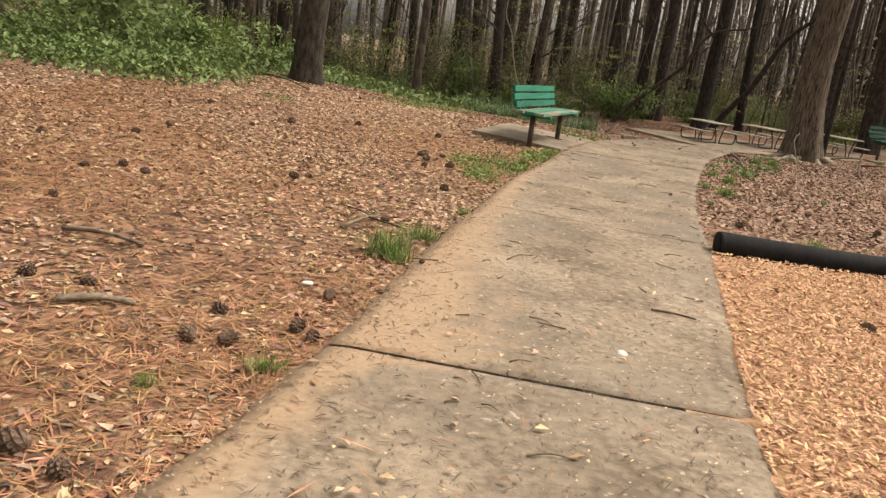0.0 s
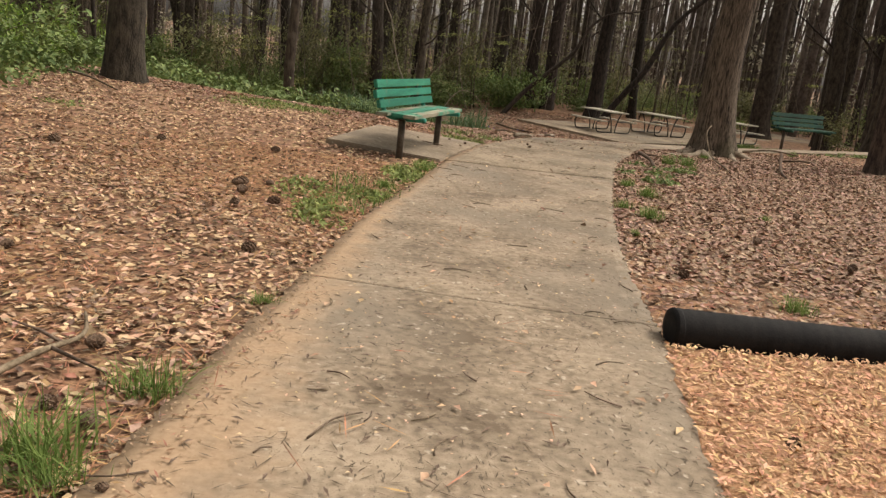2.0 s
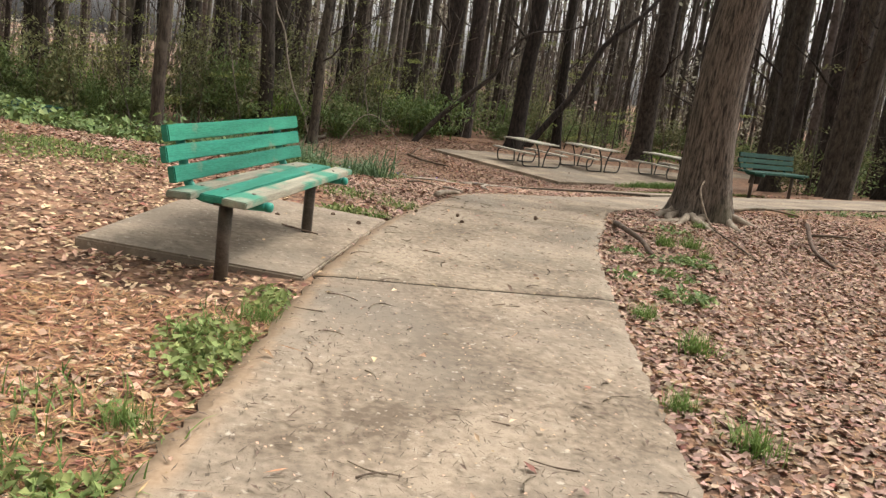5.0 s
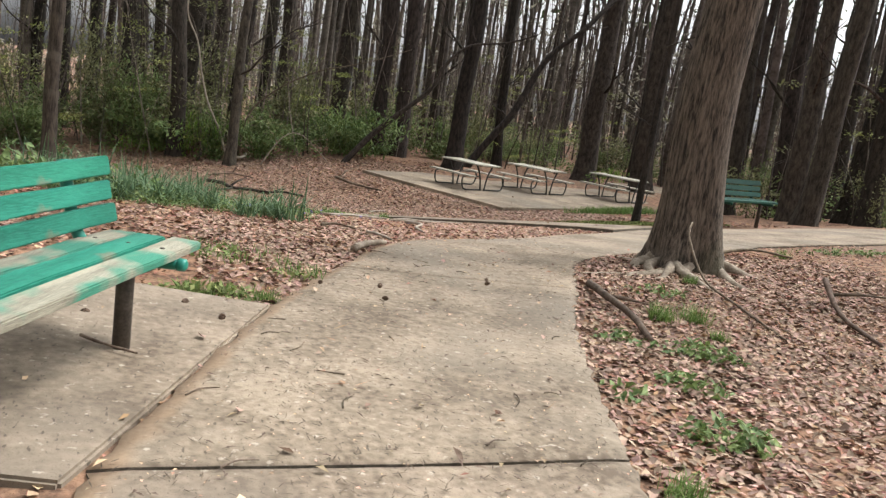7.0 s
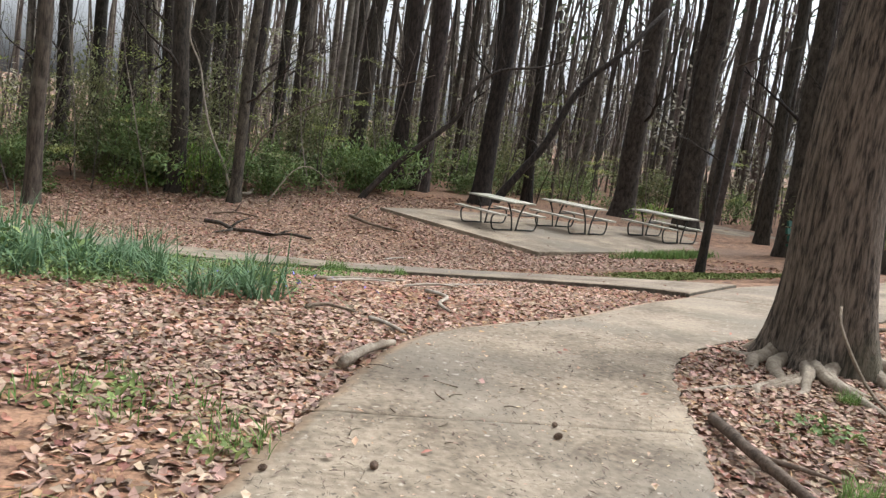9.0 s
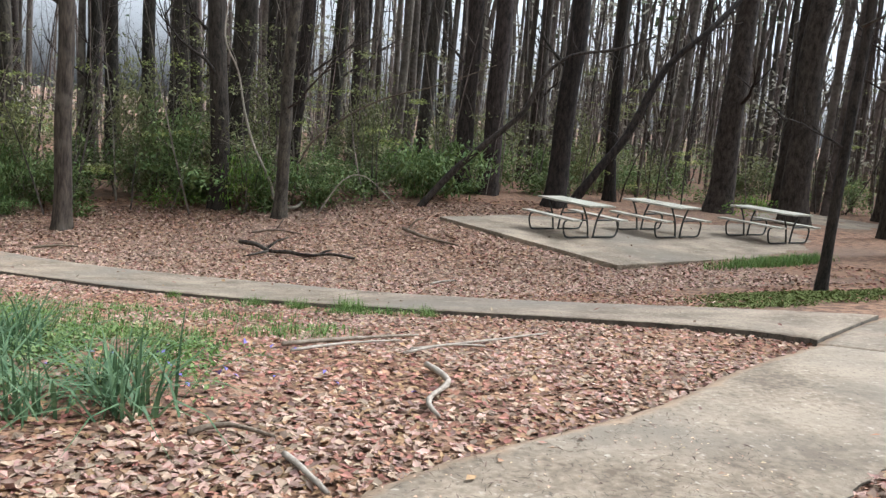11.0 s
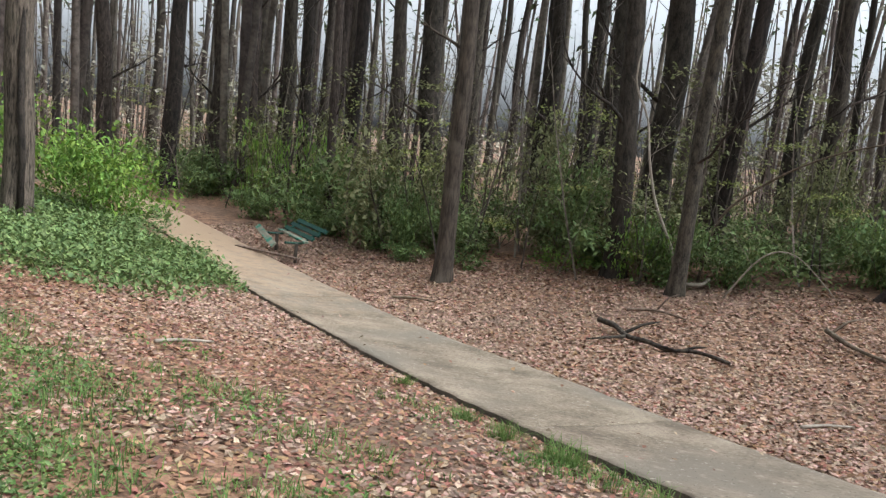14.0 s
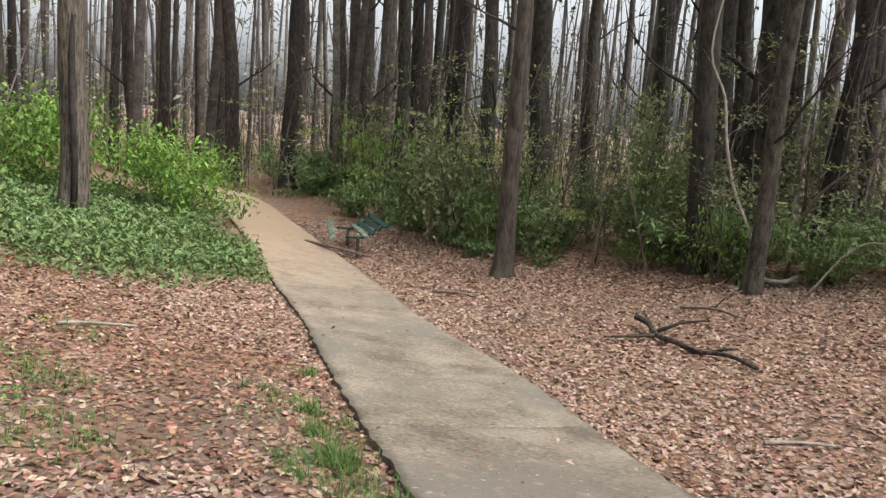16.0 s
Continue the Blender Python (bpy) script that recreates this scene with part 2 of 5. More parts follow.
M_PALE = mat("pale_litter", (0.62, 0.60, 0.56), (0.75, 0.73, 0.70), 9.0, 0.6, 0.0, 50.0)
M_VIOLET = mat("violet_petal", (0.16, 0.13, 0.42), (0.24, 0.20, 0.55), 9.0, 0.6, 0.0, 50.0)

# ---- the lie of the land: heights in metres at nodes 6 m apart, smoothed by a cubic spline ----
GX, GY, GD = -20.0, -6.0, 6.0
LAND = np.array([
    [0.61, 0.97, 1.26, 1.38, 1.23, 0.71, -0.2, -1.41, -2.7],
    [0.33, 0.58, 0.84, 1.04, 0.99, 0.38, -0.83, -1.67, -2.0],
    [0.12, 0.22, 0.39, 0.66, 0.69, -0.13, -1.72, -1.88, -1.16],
    [0.05, -0.01, 0.0, 0.27, 0.15, -1.4, -2.3, -1.71, -0.56],
    [0.12, -0.01, -0.19, -0.11, -0.16, -1.5, -1.69, -0.9, -0.26],
    [0.2, 0.04, -0.14, -0.11, 0.07, -0.84, -1.43, -0.79, -0.36],
    [0.3, 0.21, 0.16, 0.24, 0.36, -0.29, -1.19, -1.08, -0.8],
    [0.45, 0.46, 0.49, 0.52, 0.42, -0.05, -0.72, -1.1, -1.29],
    [0.64, 0.74, 0.78, 0.73, 0.49, 0.14, -0.38, -1.02, -1.71]])
SLAB_Z = -1.05
TERRACE = [(6.95, 32.6), (9.4, 26.95), (11.85, 28.15), (16.6, 30.1), (24.5, 33.4), (21.5, 40.0), (13.5, 36.6)]
NX, NY = LAND.shape


def inside(poly, x, y):
    """Which points lie in a polygon."""
    poly = np.asarray(poly)
    r = np.zeros(len(x), bool)
    for (x0, y0), (x1, y1) in zip(poly, np.roll(poly, -1, 0)):
        if y0 == y1:
            continue
        r ^= ((y0 > y) != (y1 > y)) & (x < (x1 - x0) * (y - y0) / (y1 - y0) + x0)
    return r



def heights(x, y):
    """Ground height at arrays of x and y."""
    x, y = np.atleast_1d(np.asarray(x, float)), np.atleast_1d(np.asarray(y, float))
    u, v = np.clip((x - GX) / GD, 1, NX - 2.001), np.clip((y - GY) / GD, 1, NY - 2.001)
    i, j = u.astype(int), v.astype(int)

    def weights(t):
        return [(1 - t) ** 3 / 6, (3 * t ** 3 - 6 * t ** 2 + 4) / 6, (-3 * t ** 3 + 3 * t ** 2 + 3 * t + 1) / 6, t ** 3 / 6]
    wu, wv = weights(u - i), weights(v - j)
    z = np.zeros_like(x)
    for a in range(4):
        for b in range(4):
            z += wu[a] * wv[b] * LAND[np.clip(i - 1 + a, 0, NX - 1), np.clip(j - 1 + b, 0, NY - 1)]
    by = (x > 4) & (y > 23)
    if by.any():
        u, v = x[by], y[by]
        inn, d2 = inside(TERRACE, u, v), np.full(len(u), 1e9)
        for (x0, y0), (x1, y1) in zip(TERRACE, TERRACE[1:] + TERRACE[:1]):
            t = np.clip(((u - x0) * (x1 - x0) + (v - y0) * (y1 - y0)) / ((x1 - x0) ** 2 + (y1 - y0) ** 2), 0, 1)
            d2 = np.minimum(d2, (x0 + t * (x1 - x0) - u) ** 2 + (y0 + t * (y1 - y0) - v) ** 2)
        near = np.where(inn, 1.0, np.exp(-d2 / 2.2))
        z[by] += near * np.clip(SLAB_Z - 0.09 - z[by], 0, None)
    return z


def land(x, y):
    return float(heights(x, y)[0])


# ---- mesh helpers ----
def mesh_object(name, verts, faces, material, parent=None, label="", smooth=False):
    me = bpy.data.meshes.new(name)
    me.from_pydata([tuple(v) for v in verts], [], [tuple(f) for f in faces])
    me.materials.append(material)
    if smooth:
        me.polygons.foreach_set("use_smooth", np.ones(len(me.polygons), bool))
    me.update()
    ob = new(name, me)
    if parent:
        ob.parent = parent
    if label:
        ob["label"] = label
    return ob


def part(name, bm, material, parent, label="", smooth=False):
    """Links a bmesh as one mesh object under a thing or a part."""
    me = bpy.data.meshes.new(name)
    bm.to_mesh(me)
    bm.free()
    me.materials.append(material)
    if smooth:
        me.polygons.foreach_set("use_smooth", np.ones(len(me.polygons), bool))
    ob = new(name, me)
    if parent:
        ob.parent = parent
    if label:
        ob["label"] = label
    return ob


def thing(name, x, y, z=None, turn=0.0, label="", category="", group="", kind="", rx=0.0, ry=0.0):
    ob = new(name)
    ob.empty_display_size = 0.1
    ob.matrix_basis = pose(x, y, land(x, y) if z is None else z, rx, ry, turn)
    return tagged(ob, label, category, group, kind)


def plank(length, width, thick, bow=0.0, bevel=0.006, seed=0):
    """A plank along x with bevelled edges, a little bowed and uneven."""
    rng = random.Random(seed)
    bm = bmesh.new()
    bmesh.ops.create_cube(bm, size=1.0)
    bmesh.ops.scale(bm, vec=(length, width, thick), verts=bm.verts)
    bmesh.ops.subdivide_edges(bm, edges=[e for e in bm.edges if abs(e.verts[0].co.x - e.verts[1].co.x) > length * 0.5], cuts=5)
    bmesh.ops.bevel(bm, geom=[e for e in bm.edges if len(e.link_faces) == 2 and e.calc_face_angle(0) > 0.5], offset=bevel, segments=2, affect="EDGES")
    for v in bm.verts:
        k = 2 * v.co.x / length
        v.co.z += bow * (1 - k * k) + 0.002 * math.sin(v.co.x * 9 + seed)
        v.co.y += 0.002 * math.sin(v.co.x * 7 + 2 * seed)
    return bm


def tube(points, radii, sides=10, bm=None, wobble=0.0, seed=0, caps=True, knots=0.0):
    """A swept tube through points, its radius given at each."""
    bm = bm or bmesh.new()
    rng = random.Random(seed)
    pts = [Vector(p) for p in points]
    rings = []
    up = Vector((0.13, 0.31, 0.94)).normalized()
    for k, p in enumerate(pts):
        d = (pts[min(k + 1, len(pts) - 1)] - pts[max(k - 1, 0)]).normalized()
        a = d.cross(up if abs(d.dot(up)) < 0.95 else Vector((1, 0, 0))).normalized()
        b = d.cross(a)
        r = radii[k] if hasattr(radii, "__len__") else radii
        ring = []
        for s in range(sides):
            w = 2 * math.pi * s / sides
            rr = r * (1 + wobble * rng.uniform(-1, 1))
            ring.append(bm.verts.new(p + (a * math.cos(w) + b * math.sin(w)) * rr))
        rings.append(ring)
    for r0, r1 in zip(rings, rings[1:]):
        for s in range(sides):
            bm.faces.new((r0[s], r0[(s + 1) % sides], r1[(s + 1) % sides], r1[s]))
    if caps:
        bm.faces.new(rings[0][::-1])
        bm.faces.new(rings[-1])
    return bm


def spline(points, steps=6):
    """Catmull-Rom through points of any dimension."""
    p = np.array(points, float)
    out = []
    for i in range(len(p) - 1):
        a, b, c, d = p[max(i - 1, 0)], p[i], p[i + 1], p[min(i + 2, len(p) - 1)]
        for s in range(steps):
            t = s / steps
            out.append(0.5 * (2 * b + (c - a) * t + (2 * a - 5 * b + 4 * c - d) * t * t + (3 * b - a - 3 * c + d) * t ** 3))
    out.append(p[-1])
    return np.array(out)


def flakes(name, place, normal_jitter, length, width, material, rng, label="", category="", lift=0.01, fold=0.25, kind="stuff", parent=None, shape=4):
    """Many small leaves as one mesh: each a folded diamond of two halves."""
    place = np.asarray(place, float)
    n = len(place)
    az = rng.uniform(0, 2 * np.pi, n)
    tilt = rng.normal(0, normal_jitter, (n, 2))
    ln = length * rng.uniform(0.6, 1.35, n)
    wd = width * rng.uniform(0.6, 1.35, n)
    d = np.stack([np.cos(az), np.sin(az), tilt[:, 0]], 1)
    s = np.stack([-np.sin(az), np.cos(az), tilt[:, 1]], 1)
    up = np.cross(d, s)
    c = place + np.array([0, 0, lift])
    v = np.empty((n, 4, 3))
    v[:, 0] = c - d * ln[:, None] / 2
    v[:, 1] = c + s * wd[:, None] / 2 + up * (fold * wd)[:, None] + d * (ln * 0.08)[:, None]
    v[:, 2] = c + d * ln[:, None] / 2
    v[:, 3] = c - s * wd[:, None] / 2 + up * (fold * wd)[:, None] + d * (ln * 0.08)[:, None]
    base = np.arange(n)[:, None] * 4
    tris = np.concatenate([base + np.array([0, 2, 1]), base + np.array([0, 3, 2])]).reshape(-1)
    me = bpy.data.meshes.new(name)
    me.vertices.add(4 * n)
    me.vertices.foreach_set("co", v.reshape(-1).astype(np.float32))
    me.loops.add(len(tris))
    me.loops.foreach_set("vertex_index", tris.astype(np.int32))
    me.polygons.add(len(tris) // 3)
    me.polygons.foreach_set("loop_start", np.arange(0, len(tris), 3, dtype=np.int32))
    me.materials.append(material)
    me.update(calc_edges=True)
    ob = new(name, me)
    if parent:
        ob.parent = parent
        return ob
    return tagged(ob, label, category, kind=kind)


# ---- the ground ----
def axis(lo, hi, step, far):
    fine = list(np.arange(lo, hi + 1e-6, step))
    out, s = [], step
    while hi + s < far:
        s *= 1.6
        out.append(s)
    return np.array([lo - o for o in out[::-1]] + fine + [hi + o for o in out])


gx, gy = axis(-20, 28, 0.3, 420), axis(-8, 46, 0.3, 420)
GXX, GYY = np.meshgrid(gx, gy, indexing="ij")
gz = heights(GXX.ravel(), GYY.ravel())
rng = np.random.default_rng(3)
away = np.maximum(np.maximum(-20 - GXX, GXX - 28), np.maximum(-8 - GYY, GYY - 46)).clip(0).ravel()
gz = gz + np.where(away > 0, 0.4 * np.sin(away / 17.0), 0) + 0.012 * np.sin(GXX.ravel() * 3.1 + 1.3 * np.sin(GYY.ravel() * 2.3)) * np.cos(GYY.ravel() * 2.7)
ni, nj = GXX.shape
gv = np.stack([GXX.ravel(), GYY.ravel(), gz], 1)
ii, jj = np.meshgrid(np.arange(ni - 1), np.arange(nj - 1), indexing="ij")
q = (ii * nj + jj).ravel()
ground = mesh_object("ground", gv, np.stack([q, q + nj, q + nj + 1, q + 1], 1).tolist(), M_SOIL, smooth=True)
tagged(ground, "rusty brown leaf litter and pine straw over bare soil", "ground", kind="structure")

# ---- concrete paths: rows of (left x, left y, right x, right y), panel by panel ----
PATH_ONE = [
    [(-1.45, -3.0, 0.35, -3.2), (-0.95, -0.6, 0.85, -0.7), (-0.36, 1.948, 1.36, 1.758)],
    [(-0.36, 1.97, 1.36, 1.78), (0.05, 4.3, 2.03, 4.5), (0.355, 5.70, 2.265, 5.40)],
    [(0.355, 5.704, 2.265, 5.404), (0.52, 6.5, 2.46, 6.4), (0.76, 7.55, 2.71, 7.45), (1.12, 8.7, 3.14, 9.0), (1.68, 10.70, 3.76, 10.92)],
    [(1.68, 10.72, 3.76, 10.94), (2.40, 12.75, 4.40, 12.75), (3.07, 14.2, 5.08, 14.15)],
    [(3.07, 14.2, 5.08, 14.15), (4.05, 15.95, 5.75, 15.5), (5.75, 17.15, 6.85, 16.4), (6.9, 18.15, 8.4, 16.95), (8.1, 19.05, 9.5, 17.55)],
    [(8.1, 19.06, 9.5, 17.56), (9.8, 20.45, 10.8, 18.05), (12.2, 21.1, 12.9, 18.6), (15.3, 22.2, 16.0, 19.3), (22.0, 24.2, 22.6, 21.2), (34.0, 28.0, 35.0, 24.0)],
]
PATH_TWO = [
    [(8.12, 19.1, 9.72, 20.45), (7.33, 20.1, 8.4, 21.45), (5.44, 21.55, 6.5, 23.0), (3.72, 22.8, 4.65, 24.6)],
    [(3.72, 22.8, 4.65, 24.6), (1.68, 24.33, 2.85, 26.1), (-0.6, 26.0, 0.2, 27.75), (-2.4, 27.1, -1.9, 29.2)],
    [(-2.4, 27.1, -1.9, 29.2), (-5.2, 28.9, -4.7, 30.8), (-9.4, 31.3, -8.8, 32.9), (-13.5, 33.4, -13.1, 35.0), (-22, 36.5, -21.5, 38.0)],
]


def sand_near(x, y, d):
    """How much washed soil lies on the footpath, d metres in from its bank-side edge."""
    w = float(np.interp(y, [-3, 1.7, 1.96, 2.6, 4.0, 6.0, 9.0, 14.0], [0.30, 0.36, 1.05, 0.95, 0.62, 0.36, 0.16, 0.10]))
    return 0.95 * max(0.0, 1.0 - d / w) ** 0.7


def sand_far(x, y, d):
    """Bare trodden soil that covers the side path where it enters the woods."""
    return float(np.interp(x, [-9.0, -4.5, -1.0, 3.0], [0.95, 0.60, 0.30, 0.0]))


def paving(panels, top, depth, parent, sand, name="concrete_panel", ragged=0.02):
    """Concrete panels along a path, each with a worn rim, a real thickness and a measure of soil on it."""
    outline_l, outline_r = [], []
    for k, rows in enumerate(panels):
        edge = spline(rows, 22)
        cross = 21
        verts, faces, soil = [], [], []
        rag = random.Random(40 + k)
        for r, (lx, ly, rx, ry) in enumerate(edge):
            if r % 5 == 0 or r == len(edge) - 1:
                outline_l.append((lx, ly)), outline_r.append((rx, ry))
            wide = math.hypot(rx - lx, ry - ly)
            jl, jr = rag.uniform(-ragged, ragged), rag.uniform(-ragged, ragged)
            end = r in (0, len(edge) - 1)
            hair = (k == 1 and r > 0) or (k == 2 and r == 0)
            for c in range(cross):
                f = c / (cross - 1)
                d = f * wide
                f = f + (jl if c == 0 else jr if c == cross - 1 else 0) * 0.5
                x, y = lx + (rx - lx) * f, ly + (ry - ly) * f
                if end and not hair:
                    y += (1 if r == 0 else -1) * abs(noise.noise((x * 5, k, 1.0))) * (0.012 if k < 1 or (k == 1 and r == 0) else 0.006)
                verts.append((x, y, top + 0.006 * noise.noise((x * 0.7, y * 0.7, 2.0)) - (0.008 if c in (0, cross - 1) else 0) - (0.0 if not end else 0.002 if hair else 0.007)))
                soil.append(sand(x, y, d))
        lie = heights([v[0] for v in verts], [v[1] for v in verts])
        verts = [(x, y, z + h) for (x, y, z), h in zip(verts, lie)]
        nr = len(edge)
        top_n = len(verts)
        faces = [(r * cross + c, r * cross + c + 1, (r + 1) * cross + c + 1, (r + 1) * cross + c) for r in range(nr - 1) for c in range(cross - 1)]
        rim = [c for c in range(cross)] + [r * cross + cross - 1 for r in range(1, nr)] + [(nr - 1) * cross + c for c in range(cross - 2, -1, -1)] + [r * cross for r in range(nr - 2, 0, -1)]
        for v in rim:
            x, y, z = verts[v]
            verts.append((x, y, z - depth))
            soil.append(0.0)
        m = len(rim)
        sides = [(rim[a], top_n + a, top_n + (a + 1) % m, rim[(a + 1) % m]) for a in range(m)]
        ob = mesh_object(name, verts, faces + sides, M_CONCRETE, parent)
        # side faces take a darker concrete than the top
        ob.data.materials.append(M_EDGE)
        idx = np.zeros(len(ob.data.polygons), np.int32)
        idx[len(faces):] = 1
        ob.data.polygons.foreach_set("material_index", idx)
        bm = bmesh.new()
        bm.from_mesh(ob.data)
        bmesh.ops.recalc_face_normals(bm, faces=bm.faces)
        bm.to_mesh(ob.data)
        bm.free()
        ob.data.polygons.foreach_set("use_smooth", idx == 0)
        ob.data.attributes.new("sand", "FLOAT", "POINT").data.foreach_set("value", np.array(soil, np.float32))
    return outline_l + outline_r[::-1]


def slab(name, corners, z_top, depth, parent):
    """A flat cast slab with a small arris."""
    bm = bmesh.new()
    f = bm.faces.new([bm.verts.new((x, y, z_top if z_top is not None else land(x, y) + 0.035 + (0.035 if x < 1.2 else 0.0))) for x, y in corners])
    ext = bmesh.ops.extrude_face_region(bm, geom=[f])
    bmesh.ops.translate(bm, vec=(0, 0, -depth), verts=[v for v in ext["geom"] if isinstance(v, bmesh.types.BMVert)])
    bmesh.ops.recalc_face_normals(bm, faces=bm.faces)
    bmesh.ops.bevel(bm, geom=[e for e in bm.edges if e.calc_face_angle(0) > 0.5], offset=0.012, segments=2, affect="EDGES")
    return part(name, bm, M_CONCRETE, parent)


path_one = tagged(new("pavement"), "worn tan concrete footpath with cracked joints and grit", "footpath", kind="structure")
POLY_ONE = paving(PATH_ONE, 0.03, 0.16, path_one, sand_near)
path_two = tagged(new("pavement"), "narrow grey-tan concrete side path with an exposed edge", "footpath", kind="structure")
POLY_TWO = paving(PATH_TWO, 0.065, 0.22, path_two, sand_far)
PAD = [(1.60, 10.6), (0.30, 10.75), (0.95, 13.05), (2.42, 12.82)]
bench_pad = tagged(new("bench_pad"), "square concrete pad under the park bench", "concrete pad", kind="structure")
slab("concrete_panel", PAD, None, 0.14, bench_pad)
picnic_slab = tagged(new("picnic_slab"), "broad raised concrete slab under the picnic tables", "concrete slab", kind="structure")
slab("concrete_panel", TERRACE, SLAB_Z, 0.5, picnic_slab)
CHIP_BED = [(1.2, 2.0), (1.5, 3.2), (1.9, 4.75), (2.05, 5.1), (9.0, 5.0), (9.0, -4.0), (0.2, -4.0), (0.65, -0.6)]


def paved(x, y):
    r = inside(POLY_ONE, x, y) | inside(POLY_TWO, x, y) | inside(PAD, x, y) | inside(TERRACE, x, y)
    return r


# ---- trees ----
def trunk_mesh(seed, height, r0, flare=0.5, lean=0.0, sides=18, rings=26, ridge=0.06):
    """A tapered, slightly crooked trunk with root flare and bark ridges."""
    rng = random.Random(seed)
    bm = bmesh.new()
    loops = []
    px, py = rng.uniform(0, 6), rng.uniform(0, 6)
    for k in range(rings + 1):
        f = (k / rings) ** 1.5
        z = -0.35 + f * (height + 0.35)
        r = r0 * (1 - 0.62 * f) * (1 + flare * math.exp(-max(z, -0.1) / (0.9 * r0 + 0.12)))
        cx = lean * z + 0.16 * r0 * math.sin(z * 0.6 + px) * z * 0.25 + 0.10 * r0 * math.sin(z * 1.7 + py)
        cy = 0.16 * r0 * math.cos(z * 0.5 + py) * z * 0.25 + 0.10 * r0 * math.sin(z * 1.5 + px)
        loop = []
        for s in range(sides):
            w = 2 * math.pi * s / sides
            lobes = 1 + flare * 0.45 * math.exp(-max(z, 0) / (1.2 * r0 + 0.1)) * math.sin(5 * w + seed) + ridge * (1 if (s + (k // 3)) % 2 else -1) * rng.uniform(0.3, 1)
            loop.append(bm.verts.new((cx + r * lobes * math.cos(w), cy + r * lobes * math.sin(w), z)))
        loops.append(loop)
    for a, b in zip(loops, loops[1:]):
        for s in range(sides):
            bm.faces.new((a[s], a[(s + 1) % sides], b[(s + 1) % sides], b[s]))
    bm.faces.new(loops[-1])
    return bm


def limb_mesh(seed, z0, length, r, rise=0.5, forks=3):
    """A bare limb with forks that starts on the trunk's axis at height z0."""
    rng = random.Random(seed)
    az = rng.uniform(0, 6.28)
    bm = bmesh.new()
    pts, p, d = [], Vector((0, 0, z0)), Vector((math.cos(az), math.sin(az), rise))
    for k in range(7):
        pts.append(p.copy())
        p = p + d.normalized() * length / 6
        d += Vector((rng.uniform(-.35, .35), rng.uniform(-.35, .35), rng.uniform(-.25, .3)))
    tube(pts, [r * (1 - 0.8 * k / 6) for k in range(7)], 6, bm)
    for f in range(forks):
        k = rng.randint(2, 5)
        q, e = pts[k].copy(), (pts[k] - pts[k - 1]).normalized() + Vector((rng.uniform(-1, 1), rng.uniform(-1, 1), rng.uniform(-.3, .8)))
        sub = []
        for j in range(5):
            sub.append(q.copy())
            q = q + e.normalized() * length / 9
            e += Vector((rng.uniform(-.4, .4), rng.uniform(-.4, .4), rng.uniform(-.2, .4)))
        tube(sub, [r * 0.45 * (1 - 0.8 * j / 4) for j in range(5)], 5, bm)
    return bm


def crown_points(rng, n, z0, z1, spread, clumps=26):
    c = np.stack([rng.normal(0, spread, clumps), rng.normal(0, spread, clumps), rng.uniform(z0, z1, clumps)], 1)
    k = rng.integers(0, clumps, n)
    return c[k] + rng.normal(0, 1, (n, 3)) * np.array([0.55, 0.55, 0.3])


def make_tree(seed, height, r0, bark, crown_mat, crown_n, x, y, label, category="tree", limbs=4, flare=0.5, lean=0.0, low=3.5, group="", name="pine_tree", crown_len=0.3):
    t = thing(name, x, y, None, 0, label, category, group)
    part("trunk", trunk_mesh(seed, height, r0, flare, lean, 84 if name == "oak_tree" else 18, 110 if name == "oak_tree" else 34, 0.022 if name == "oak_tree" else 0.03), bark, t, smooth=True)
    rr = random.Random(seed)
    for k in range(limbs):
        z = low + (height - low) * 0.75 * k / max(limbs, 1) + rr.uniform(0, 1)
        part("limb", limb_mesh(seed * 10 + k, z, rr.uniform(1.2, 3.2), r0 * 0.16 * (1 - 0.5 * z / height) + 0.012, rr.uniform(0.1, 0.9)), bark, t, smooth=True)
    if crown_n:
        g = np.random.default_rng(seed)
        flakes("crown", crown_points(g, crown_n, height * 0.62, height * 1.0, 1.7), 0.6, crown_len, crown_len * 0.35, crown_mat, g, parent=t)
    return t


BARE = "tall dark-barked pine trunk at the edge of the woods"
protos = [make_tree(11 + k, 21 + 1.5 * k, 0.30, M_BARK_DARK, M_NEEDLE_GREEN if k % 2 else M_OLIVE, 260, 40 + 6 * k, 60, BARE, "tree", 4, 0.3, (0.0, 0.01, -0.012, 0.006, 0.0)[k], 3.0, "woods round the clearing") for k in range(5)]


def plant(x, y, diameter, k=None, turn=None, label="", height=1.0):
    rr = random.Random(int(x * 131 + y * 977))
    k = rr.randrange(5) if k is None else k
    s = diameter / 0.62
    t = copy_thing(protos[k], pose(x, y, land(x, y) - 0.03, rr.gauss(0, 1.9), rr.gauss(0, 1.9), rr.uniform(0, 360) if turn is None else turn) @ Matrix.Diagonal((s, s, height * rr.uniform(0.9, 1.1), 1)))
    if label:
        t["label"] = label
    return t


